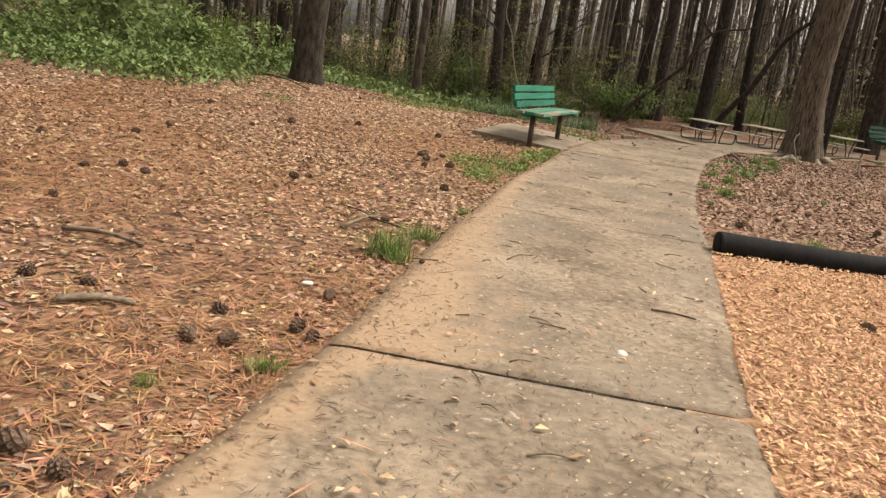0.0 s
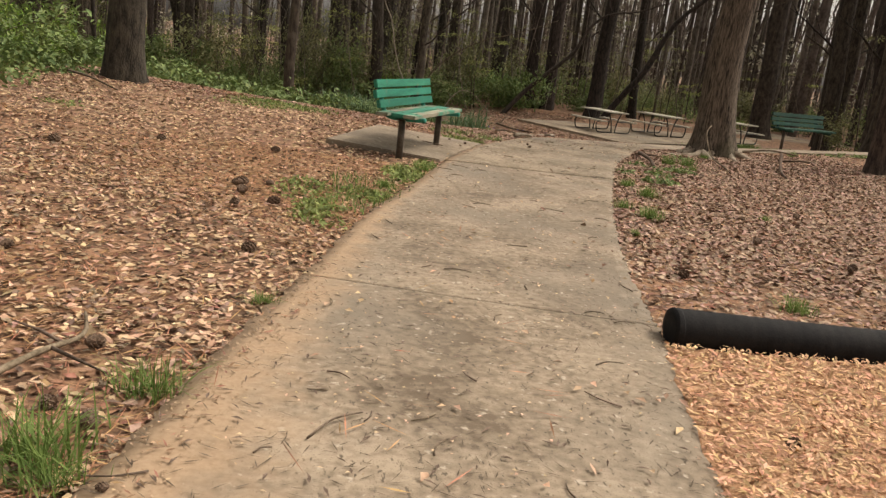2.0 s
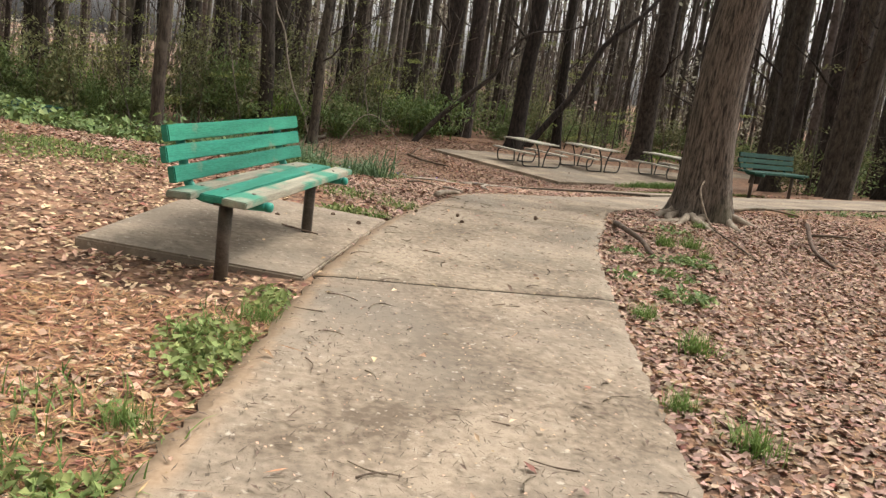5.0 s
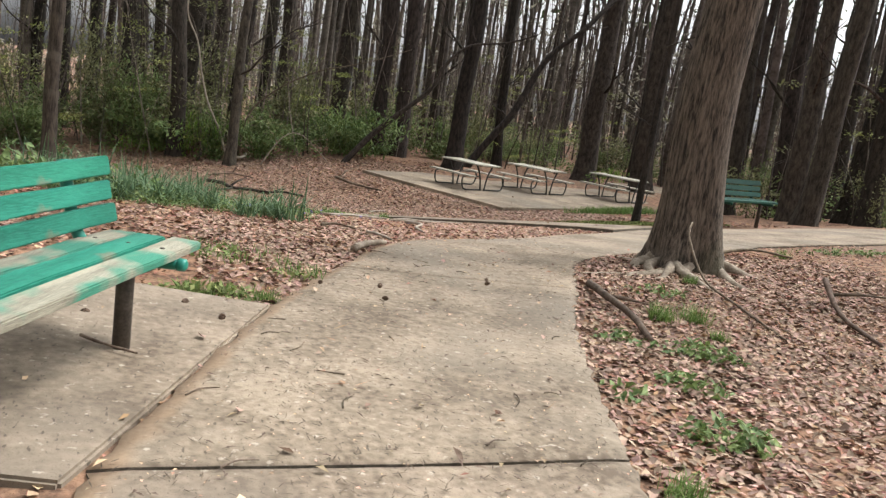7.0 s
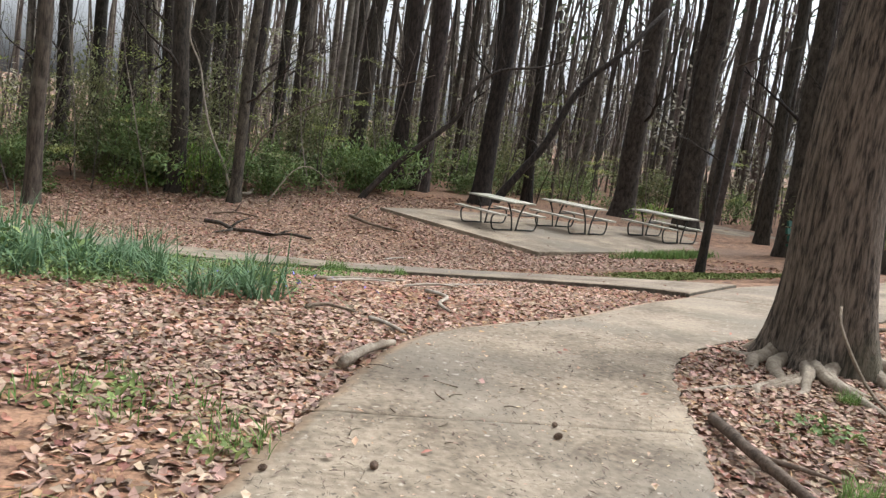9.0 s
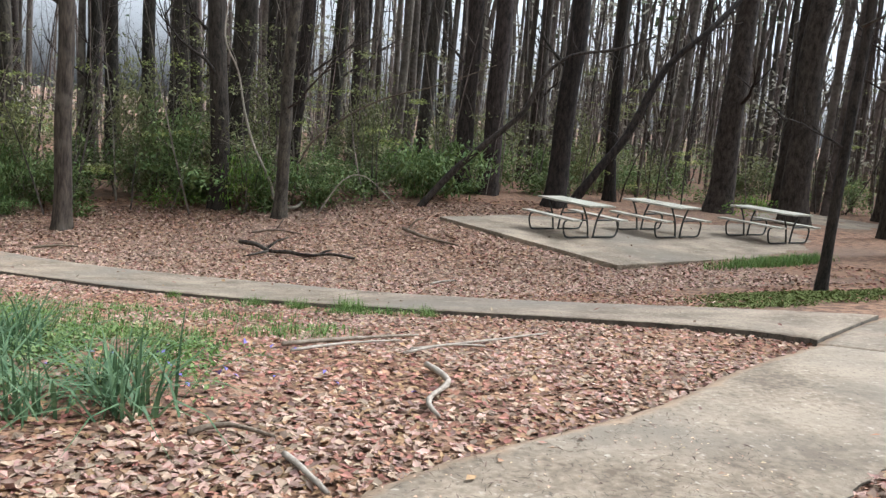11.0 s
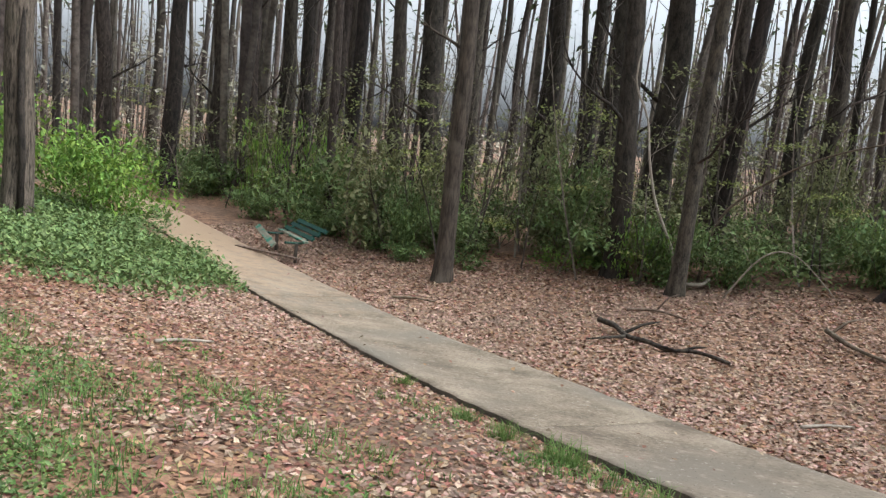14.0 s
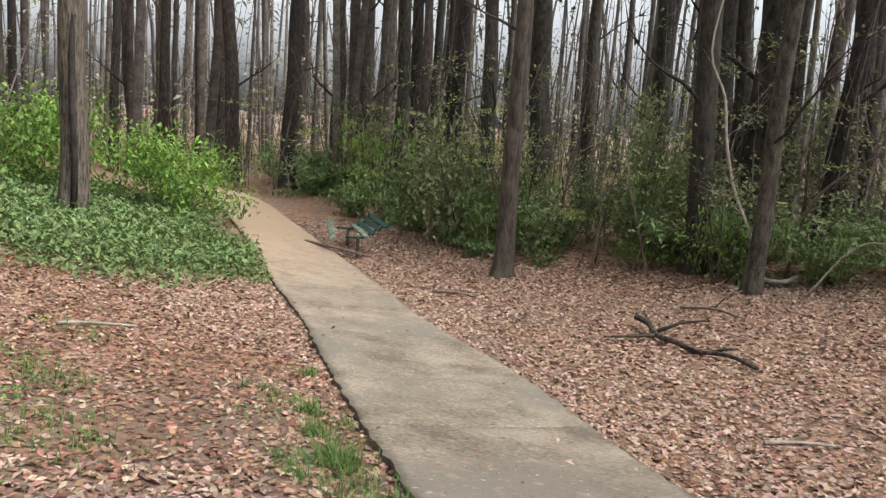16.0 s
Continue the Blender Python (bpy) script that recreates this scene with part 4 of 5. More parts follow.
# canopy over the woods, added to darken the forest floor below
n = 22000
a, r = rng.uniform(0, 2 * np.pi, n), 75 * np.sqrt(rng.uniform(0, 1, n))
kx, ky = 3 + r * np.sin(a), 20 + r * np.cos(a)
ok = ~inside(KEEP_CLEAR, kx, ky)
clump = np.sin(kx * 0.9 + 2 * np.sin(ky * 0.5)) * np.cos(ky * 0.8 + kx * 0.3)
ok &= rng.uniform(0, 1, n) < 0.45 + 0.55 * clump
flakes("canopy", np.stack([kx, ky, heights(kx, ky) + rng.uniform(9.5, 22, n)], 1)[ok], 0.6, 0.6, 0.3, M_NEEDLE_GREEN, rng, "high thin layer of needle and leaf flakes added to shade the woods", "canopy")


def patch(x, y, rx, ry, n, g, turn=0.0):
    a, r = g.uniform(0, 2 * np.pi, n), np.sqrt(g.uniform(0, 1, n)) * g.uniform(0.6, 1.15, n)
    u, v = rx * r * np.cos(a), ry * r * np.sin(a)
    c, s = math.cos(turn), math.sin(turn)
    return x + u * c - v * s, y + u * s + v * c


def cover(name, spots, material, size, tall, density, label, category, g, gaps=-0.9):
    """Low leafy ground cover in irregular patches."""
    xs, ys, hs = [], [], []
    for x, y, rx, ry, k in spots:
        n = int(density * rx * ry * 3.14 * k)
        u, v = patch(x, y, rx, ry, n, g)
        edge = ((u - x) / rx) ** 2 + ((v - y) / ry) ** 2
        xs.append(u), ys.append(v), hs.append(np.abs(g.normal(0.35, 0.3, n)) * tall * np.clip(1.25 - edge, 0.25, 1))
    x, y, h = map(np.concatenate, (xs, ys, hs))
    thin = np.array([noise.noise((a * 2.2, b * 2.2, 5.0)) + 0.6 * noise.noise((a * 6.5, b * 6.5, 9.0)) for a, b in zip(x, y)])
    ok = ~paved(x, y) & (thin > gaps + g.normal(0, 0.12, len(x)))
    return flakes(name, np.stack([x, y, heights(x, y) + h], 1)[ok], 0.55, size, size * 0.6, material, g, label, category)


g = np.random.default_rng(33)
cover("ivy", [(-4.4, 24.6, 2.2, 2.2, 1), (-6.4, 27.0, 2.4, 1.8, 1), (-3.6, 26.9, 0.9, 1.0, 1), (-7.6, 24.2, 2.6, 2.2, 0.9), (-5.2, 28.3, 1.6, 0.7, 1), (-9.5, 28.0, 2.0, 2.6, 1), (-10.6, 23.5, 2.5, 3, 0.7)], M_IVY, 0.085, 0.42, 420, "dense dark green ivy covering the bank", "ivy", g)
cover("ivy", [(-5.0, 11.6, 1.6, 2.2, 1), (-4.6, 14.2, 1.3, 1.8, 1), (-6.6, 10.6, 1.6, 1.9, 0.8), (-2.4, 17.2, 2.4, 0.8, 0.8), (0.2, 17.6, 2.0, 0.7, 0.8), (-6.8, 13.8, 2.0, 2.6, 0.8)], M_IVY, 0.10, 0.32, 300, "green ivy and brambles along the top of the bank", "ivy", g)
cover("weeds", [(1.7, 18.2, 1.4, 1.0, 1.3), (1.6, 17.3, 1.1, 0.7, 1), (0.2, 19.6, 1.6, 1.2, 0.7), (2.4, 19.0, 0.9, 0.5, 0.6), (2.6, 18.5, 0.7, 0.5, 0.9), (1.2, 20.5, 0.8, 0.5, 0.5), (2.9, 17.4, 0.45, 0.5, 0.8), (1.5, 17.2, 0.9, 0.6, 0.8), (-1.8, 20.6, 1.6, 1.2, 0.35), (1.9, 21.1, 0.5, 0.3, 0.35), (3.2, 22.3, 0.25, 0.2, 0.6)], M_IVY, 0.034, 0.15, 760, "mixed green weeds and ivy among fallen leaves", "weeds", g, -0.18)
cover("weeds", [(0.42, 7.3, 0.28, 0.5, 1), (0.75, 8.3, 0.28, 0.6, 1), (1.15, 9.3, 0.28, 0.55, 1), (0.25, 8.0, 0.3, 0.5, 0.5), (1.4, 10.05, 0.18, 0.3, 1), (2.1, 13.0, 0.35, 0.16, 0.9), (2.6, 13.6, 0.25, 0.2, 0.5), (2.2, 14.2, 0.35, 0.25, 0.35)], M_WEED, 0.045, 0.07, 1300, "yellow-green low weeds along the footpath edge", "weeds", g, -0.1)
cover("weeds", [(4.45, 11.2, 0.3, 0.25, 0.8), (4.7, 11.9, 0.25, 0.2, 0.8), (4.2, 11.7, 0.15, 0.2, 0.9), (5.25, 12.5, 0.3, 0.25, 0.9), (4.7, 12.6, 0.3, 0.3, 0.7), (10.8, 17.3, 1.0, 0.25, 0.5), (5.9, 14.2, 0.35, 0.3, 0.4)], M_IVY, 0.05, 0.07, 1100, "small dark green creepers beside the footpath", "weeds", g, -0.05)
cover("weeds", [(1.9, 18.6, 1.5, 0.9, 1), (0.4, 19.8, 1.6, 1.2, 0.7), (-1.6, 20.4, 1.6, 1.3, 0.5), (2.9, 18.2, 0.7, 0.6, 0.8), (3.4, 20.2, 0.5, 0.3, 0.4), (3.9, 19.9, 0.3, 0.2, 0.5), (2.2, 20.9, 0.6, 0.4, 0.4), (4.2, 21.7, 0.35, 0.2, 0.7), (0.3, 22.4, 0.6, 0.4, 0.25)], M_GRASS, 0.036, 0.09, 650, "fresh yellow-green weeds among fallen leaves", "weeds", g, -0.12)
cover("clover", [(-0.45, 14.4, 0.9, 0.7, 0.6), (-0.9, 13.6, 0.6, 0.4, 0.4), (-2.5, 10.7, 0.3, 0.25, 0.4)], M_WEED, 0.04, 0.04, 700, "faded green clover patch on the leafy bank", "weeds", g)


def blades(n, g, tall, spread, width, droop):
    """A tuft of drooping blades about the origin as vertices and faces."""
    verts, faces = [(0.0, 0.0, -0.02)], []
    for k in range(n):
        a, lean, h = g.uniform(0, 6.283), abs(g.normal(0.35, 0.25)), tall * g.uniform(0.5, 1.1)
        bx, by = g.normal(0, spread, 2)
        dx, dy = math.cos(a), math.sin(a)
        b = len(verts)
        for f in (0, 0.4, 0.75, 1.0):
            out = lean * h * f + droop * h * f * f * lean
            z = h * f * (1 - 0.45 * droop * f * f * min(1, lean * 1.6))
            w = width * (1 - f * f) + 0.0006
            verts.append((bx + dx * out - dy * w, by + dy * out + dx * w, z))
            verts.append((bx + dx * out + dy * w, by + dy * out - dx * w, z))
        faces += [(0, b, b + 1), (b, b + 1, b + 3, b + 2), (b + 2, b + 3, b + 5, b + 4), (b + 4, b + 5, b + 7, b + 6)]
    return verts, faces


GRASS = [mesh_object("grass_tuft", *blades(150, g, 0.17, 0.055, 0.0022, 0.8), M_GRASS) for k in range(2)]
LILY = [mesh_object("lily_clump", *blades(54, g, 0.62, 0.10, 0.0095, 1.5), M_LILY) for k in range(3)]
for o in GRASS:
    tagged(o, "small tuft of fresh green grass at the path edge", "grass tuft", "grass tufts")
for o in LILY:
    tagged(o, "clump of long grey-green strap leaves among weeds", "plant", "strap-leaf clumps")
TUFTS = [(-0.27, 3.62, 1.25), (-0.08, 4.13, 0.9), (-0.56, 1.62, 0.55), (3.4, 6.0, 0.8), (4.7, 6.6, 1.1), (3.86, 9.98, 1.0), (3.42, 8.7, 1.0), (3.28, 9.12, 0.7), (3.82, 10.6, 0.8), (0.2, 5.2, 0.5), (-0.2, 3.5, 0.7), (-0.9, 1.35, 0.4), (0.9, 8.6, 0.7), (1.35, 9.8, 0.7), (3.0, 7.9, 0.4), (4.9, 9.3, 0.5), (4.25, 22.0, 1.3), (3.72, 22.35, 1.0), (3.2, 22.75, 0.9), (5.1, 21.4, 0.9), (4.4, 21.95, 1.0), (2.1, 23.75, 0.8), (5.6, 12.9, 0.6), (9.3, 16.8, 0.8), (6.6, 14.8, 0.7), (2.4, 12.98, 0.6), (2.0, 12.95, 0.6)]
for k, (x, y, s) in enumerate(TUFTS):
    copy_thing(GRASS[k % 2], pose(x, y, land(x, y) - 0.005, 0, 0, k * 67) @ Matrix.Diagonal((s, s, s, 1)))
LILIES = [(2.95, 16.9, 0.95), (2.05, 17.95, 0.8), (1.45, 17.85, 0.9), (2.5, 16.8, 0.7), (1.6, 17.2, 0.85), (1.1, 17.5, 0.75), (-0.35, 20.8, 0.6), (-0.1, 20.3, 0.6), (0.5, 17.6, 0.7), (1.85, 17.5, 0.8), (2.75, 17.4, 0.6), (-0.73, 20.9, 0.6), (1.5, 18.0, 0.9), (2.02, 18.2, 0.85), (1.2, 18.3, 0.8), (0.9, 17.9, 0.85), (1.75, 18.35, 0.7), (0.6, 18.3, 0.7), (1.3, 17.0, 0.9), (0.8, 17.1, 0.8), (2.2, 17.3, 0.75), (0.2, 17.9, 0.7), (2.87, 17.2, 0.7)]
for k, (x, y, s) in enumerate(LILIES):
    copy_thing(LILY[k % 3], pose(x, y, land(x, y) - 0.01, 0, 0, k * 83) @ Matrix.Diagonal((s, s, s, 1)))
for o in GRASS + LILY:
    o.matrix_basis = pose(5.4 + 0.3 * (GRASS + LILY).index(o), 13.35, land(5.4, 13.35), 0, 0, 0) if o in GRASS else pose(0.1 + 0.4 * LILY.index(o), 18.2, land(0.1, 18.2))
# lawn patch before the slab and moss under the slim tree
verts, faces = [], []
for k in range(900):
    u, v = patch(12.9, 27.55, 1.9, 0.45, 1, g, 0.42)
    if paved(u, v)[0]:
        continue
    bv, bf = blades(2, g, 0.22, 0.03, 0.006, 0.7)
    b = len(verts)
    z = land(u[0], v[0])
    verts += [(p[0] + u[0], p[1] + v[0], p[2] + z) for p in bv]
    faces += [tuple(i + b for i in f) for f in bf]
tagged(mesh_object("grass_patch", verts, faces, M_GRASS), "bright green grass along the edge of the slab", "grass", kind="stuff")
verts, faces = [], []
for cx, cy, rx, ry, count in ((1.3, 20.1, 1.3, 0.7, 150), (2.4, 19.2, 1.0, 0.6, 140), (-0.4, 20.9, 1.3, 0.7, 130), (0.3, 19.0, 1.2, 0.8, 130), (3.7, 19.6, 0.6, 0.35, 60), (3.2, 20.8, 0.7, 0.35, 50), (1.7, 21.4, 0.8, 0.3, 50), (4.6, 21.75, 0.8, 0.25, 60), (3.0, 22.8, 0.9, 0.2, 40), (2.2, 14.25, 0.5, 0.35, 25), (2.7, 13.9, 0.3, 0.4, 20), (2.2, 13.0, 0.4, 0.12, 22), (0.7, 8.2, 0.35, 0.9, 60), (1.2, 9.4, 0.25, 0.6, 45), (-0.45, 14.3, 0.9, 0.6, 60)):
    px, py = patch(cx, cy, rx, ry, count, g)
    free = ~paved(px, py)
    for u, v, z in zip(px[free], py[free], heights(px[free], py[free])):
        bv, bf = blades(5, g, 0.12, 0.035, 0.003, 1.2)
        b = len(verts)
        verts += [(q[0] + u, q[1] + v, q[2] + z) for q in bv]
        faces += [tuple(i + b for i in f) for f in bf]
tagged(mesh_object("grass_patch", verts, faces, M_GRASS), "thin fresh grass coming up through fallen leaves", "grass", kind="stuff")
cover("moss", [(10.2, 22.6, 1.6, 0.7, 1), (9.2, 21.9, 0.8, 0.3, 0.8), (11.9, 22.7, 0.9, 0.5, 0.8)], M_MOSS, 0.05, 0.03, 900, "yellow-green moss on bare ground below the slim tree", "moss", g)


# ---- benches, tables and other made things ----
def park_bench(x, y, turn, label, paint, plank_mats, z=None, broken=False, lean=0.0):
    """A two-post park bench: plank seat and back on bent tube brackets. Local x along the bench, front towards -y."""
    t = thing("park_bench", x, y, land(x, y) + 0.03 if z is None else z, turn, label, "bench", ry=lean)
    L = 1.98
    tube_mat = M_TUBE if paint is M_PAINT else M_PAINT_DARK
    for s in (-0.73, 0.73):
        part("leg", tube([(s, 0, -0.12), (s, 0, 0.2), (s, 0, 0.405)], 0.039, 14), M_STEEL, t, "brown steel post", smooth=True)
        part("saddle", plank(0.16, 0.10, 0.012, seed=3), M_STEEL, t, "flat steel saddle plate").matrix_basis = pose(s, 0, 0.405)
        curve = spline([(s, -0.235, 0.425), (s, -0.05, 0.415), (s, 0.14, 0.422), (s, 0.215, 0.475), (s, 0.265 + 0.09 * broken, 0.60 - 0.03 * broken), (s, 0.315 + 0.34 * broken, 0.84 - 0.10 * broken)], 6)
        arm = part("bracket", tube(curve, 0.027, 12), tube_mat, t, "bent tube bracket", smooth=True)
        part("end_cap", tube([(s, -0.27, 0.426), (s, -0.262, 0.426), (s, -0.233, 0.425)], [0.018, 0.030, 0.031], 12), tube_mat, arm, smooth=True)
        for k, yy in enumerate((-0.155, 0.0, 0.15)):
            if not (broken and k == 1):
                part("bolt", tube([(s, yy, 0.488 if not (broken and k == 0) else 0.44), (s, yy, 0.4945 if not (broken and k == 0) else 0.446)], [0.012, 0.009], 8), M_STEEL, t, "rusty bolt head")
    for k, yy in enumerate((-0.155, 0.0, 0.15)):
        if broken and k == 1:
            continue
        o = part("seat_plank", plank(L + (0.02, -0.05, 0.0)[k], 0.138, 0.042, (0.0, 0.006, 0.002)[k], seed=k), plank_mats[k], t)
        o.matrix_basis = pose((0, 0.02, -0.01)[k], yy, 0.468, (2, 0, -3)[k], 0, (0, 0.5, -0.3)[k])
        if broken and k == 0:
            o.matrix_basis = pose(-0.1, -0.47, 0.46, 38, 4, -5)
    for k, (yy, zz) in enumerate(((0.212, 0.572), (0.238, 0.686), (0.262, 0.80))):
        o = part("back_plank", plank(L, 0.095, 0.042, 0.0, seed=5 + k), paint, t)
        o.matrix_basis = pose((0.01, -0.02, 0.015)[k], yy + (0.07, 0.19, 0.31)[k] * broken, zz - (0.03, 0.06, 0.09)[k] * broken, 78 - 32 * broken, 0, (0.2, -0.3, 0.1)[k])
    return t


main_bench = park_bench(1.40, 11.16, 68.0, "weathered teal-green park bench with worn bare seat planks", M_PAINT, (M_PLANK, M_PAINT, M_PLANK), z=0.078)
main_bench.scale.z = 0.92
park_bench(12.3, 21.75, 22.0, "dark green plank park bench at the far side of the footpath", M_PAINT_DARK, (M_PAINT_DARK, M_PAINT_DARK, M_PAINT_DARK), z=land(12.3, 21.75) + 0.09)
park_bench(-5.35, 31.75, -36.0, "broken green park bench with a fallen seat plank", M_PAINT_DARK, (M_PLANK, M_PLANK, M_PLANK), broken=True)
loose = thing("loose_plank", -5.45, 31.2, None, -6, "dark loose bench plank lying across the path edge", "plank")
o = part("board", plank(1.9, 0.12, 0.04, seed=9), M_TWIG, loose)
o.matrix_basis = pose(0, 0, 0.125)


def picnic_table(label):
    """A plank table with fixed benches on bent tube frames. Local x along the table."""
    t = thing("picnic_table", 9.8, 30.9, SLAB_Z, -68, label, "picnic table", "picnic tables on the slab")
    L = 1.86
    for k in range(4):
        o = part("table_plank", plank(L, 0.18, 0.04, seed=k), M_TABLE, t)
        o.matrix_basis = pose(0, -0.282 + 0.188 * k, 0.745)
    for s in (-1, 1):
        for k in range(1):
            o = part("bench_plank", plank(L, 0.25, 0.04, seed=7 + k), M_TABLE, t)
            o.matrix_basis = pose(0, s * 0.68, 0.43)
    for s in (-0.62, 0.62):
        for e in (-1, 1):
            part("frame_leg", tube(spline([(s, e * 0.30, 0.72), (s, e * 0.16, 0.45), (s, e * 0.10, 0.20), (s, e * 0.08, 0.03)], 4), 0.022, 8), M_TABLE_LEG, t, smooth=True)
            part("frame_loop", tube(spline([(s, e * 0.14, 0.40), (s, e * 0.45, 0.405), (s, e * 0.72, 0.40), (s, e * 0.80, 0.30), (s, e * 0.76, 0.10), (s, e * 0.66, 0.024), (s, e * 0.35, 0.022), (s, e * 0.05, 0.022)], 5), 0.021, 8), M_TABLE_LEG, t, smooth=True)
        part("cross_bar", tube([(s, -0.33, 0.715), (s, 0.33, 0.715)], 0.02, 8), M_TABLE_LEG, t, smooth=True)
    return t


table = picnic_table("grey weathered picnic table with fixed benches on tube frames")
for x, y, a in ((12.25, 31.75, -66), (15.2, 31.85, -67)):
    copy_thing(table, pose(x, y, SLAB_Z, 0, 0, a))

# black corrugated pipe edging the wood-chip bed
pipe = thing("edging_pipe", 2.26, 5.22, None, 0, "long black corrugated plastic pipe edging the wood chips", "pipe")
pts, rad = [], []
for k in range(420):
    f = k / 419
    x = 6.5 * f
    pts.append((x, -0.035 * x + 0.02 * math.sin(x), land(2.26 + x, 5.22) - land(2.26, 5.22) + 0.085 - 0.012 * math.sin(x * 1.3)))
    rad.append(0.104 + 0.0008 * (1 if k % 4 < 2 else -1))
part("pipe_body", tube(pts, rad, 18, caps=False), M_PIPE, pipe, smooth=True)
part("end_cap", tube([(-0.012, 0, 0.085), (-0.010, 0, 0.085), (0.03, 0, 0.085)], [0.07, 0.100, 0.104], 18), M_PIPE, pipe, smooth=True)

# wood-chip bed
def sheet(name, poly, step, lift, material, label, category, wave=0.012):
    poly = np.array(poly)
    x0, y0, x1, y1 = poly[:, 0].min(), poly[:, 1].min(), poly[:, 0].max(), poly[:, 1].max()
    xs, ys = np.arange(x0, x1 + step, step), np.arange(y0, y1 + step, step)
    u, v = np.meshgrid(xs, ys, indexing="ij")
    ok = inside(poly, u.ravel(), v.ravel()).reshape(u.shape)
    z = (heights(u.ravel(), v.ravel()) + lift + wave * np.sin(u.ravel() * 9) * np.cos(v.ravel() * 8)).reshape(u.shape)
    verts = np.stack([u, v, z], -1).reshape(-1, 3)
    m = len(ys)
    faces = [(i * m + j, (i + 1) * m + j, (i + 1) * m + j + 1, i * m + j + 1) for i in range(len(xs) - 1) for j in range(m - 1) if ok[i, j] or ok[i + 1, j] or ok[i, j + 1] or ok[i + 1, j + 1]]
    return tagged(mesh_object(name, verts, faces, material, smooth=True), label, category, kind="structure")


sheet("chip_bed", CHIP_BED, 0.1, 0.017, M_CHIP_BED, "bed of pale orange wood chips beside the footpath", "wood chips", wave=0.002)
g = np.random.default_rng(50)
n = 80000
cx, cy = g.uniform(0.6, 5.5, n), g.uniform(-0.5, 5.15, n)
ok = inside(CHIP_BED, cx, cy) & ~inside(POLY_ONE, cx, cy)
flakes("wood_chips", np.stack([cx, cy, heights(cx, cy) + g.uniform(0.02, 0.042, n)], 1)[ok], 0.3, 0.038, 0.013, M_CHIP, g, "loose pale orange wood chips", "wood chips", fold=0.1)


# ---- fallen leaves, straw and grit ----
def litter(n, x0, x1, y0, y1, g, bias=None, spill=0.03):
    x, y = g.uniform(x0, x1, n), g.uniform(y0, y1, n)
    on = paved(x, y)
    keep = ~on | (g.uniform(0, 1, n) < spill)
    keep &= ~inside(CHIP_BED, x, y) | (g.uniform(0, 1, n) < 0.02)
    if bias is not None:
        keep &= g.uniform(0, 1, n) < bias(x, y)
    x, y, on = x[keep], y[keep], on[keep]
    z = heights(x, y) + np.where(on, 0.034, 0.0)
    z = np.where(inside(POLY_TWO, x, y), heights(x, y) + 0.079, z)
    z = np.where(inside(TERRACE, x, y), SLAB_Z + 0.005, z)
    return np.stack([x, y, z], 1)


g = np.random.default_rng(60)
near = lambda x, y: np.where((y < 9) & (x < 3), 1.0, 0.8)
mottle = lambda x, y: np.clip(0.55 + 0.6 * np.sin(x * 2.1 + 1.9 * np.sin(y * 1.7)) * np.cos(y * 1.3 + x), 0.12, 1)
flakes("fallen_leaves", litter(42000, -5, 1.6, -0.5, 13.5, g, mottle, 0.006), 0.22, 0.046, 0.024, M_LEAF_TAN, g, "pale tan fallen leaves scattered over pine straw", "fallen leaves", 0.012, 0.12)
flakes("fallen_leaves", litter(34000, -7, 1.6, -1.5, 14, g, near, 0.004), 0.16, 0.055, 0.028, M_LEAF_BROWN, g, "dry brown fallen leaves on the bank", "fallen leaves", 0.008, 0.12)
flakes("fallen_leaves", litter(30000, 2, 12, 4.8, 19, g, None, 0.004), 0.2, 0.052, 0.03, M_LEAF_BROWN, g, "brown fallen leaves beside the footpath", "fallen leaves", 0.008, 0.12)
flakes("fallen_leaves", litter(24000, 2, 12, 4.8, 19, g, mottle, 0.004), 0.2, 0.05, 0.03, M_LEAF_PINK, g, "pale fallen leaves under the oak", "fallen leaves", 0.012, 0.12)
flakes("fallen_leaves", litter(30000, 2, 10, 6.5, 16.5, g, None, 0.003), 0.3, 0.058, 0.036, M_LEAF_PINK, g, "pinkish fallen leaves on the slope below the oak", "fallen leaves", 0.014, 0.2)
flakes("fallen_leaves", litter(15000, 0, 10, 6.5, 17, g, None, 0.003), 0.25, 0.05, 0.028, M_LEAF_BROWN, g, "curled brown leaves about the oak", "fallen leaves", 0.012, 0.2)
flakes("fallen_leaves", litter(62000, -5, 9, 14, 26, g, None, 0.002), 0.25, 0.06, 0.036, M_LEAF_BROWN, g, "brown oak leaves between the two paths", "fallen leaves", 0.010, 0.14)
flakes("fallen_leaves", litter(62000, -5, 9, 14, 26, g, mottle, 0.002), 0.25, 0.058, 0.036, M_LEAF_PINK, g, "pinkish tan fallen leaves between the two paths", "fallen leaves", 0.014, 0.14)
flakes("fallen_leaves", litter(60000, -9, 12, 24, 35, g, None, 0.003), 0.3, 0.075, 0.043, M_LEAF_PINK, g, "pale fallen leaves beyond the side path", "fallen leaves", 0.014, 0.14)
flakes("fallen_leaves", litter(42000, -9, 14, 22, 36, g, mottle, 0.003), 0.3, 0.085, 0.05, M_LEAF_BROWN, g, "brown fallen leaves beyond the side path", "fallen leaves", 0.010, 0.14)
flakes("fallen_leaves", litter(15000, -5.5, 1.6, 4.5, 14.5, g, near, 0.004), 0.24, 0.052, 0.03, M_LEAF_TAN, g, "pale tan leaves on the upper bank", "fallen leaves", 0.014, 0.15)
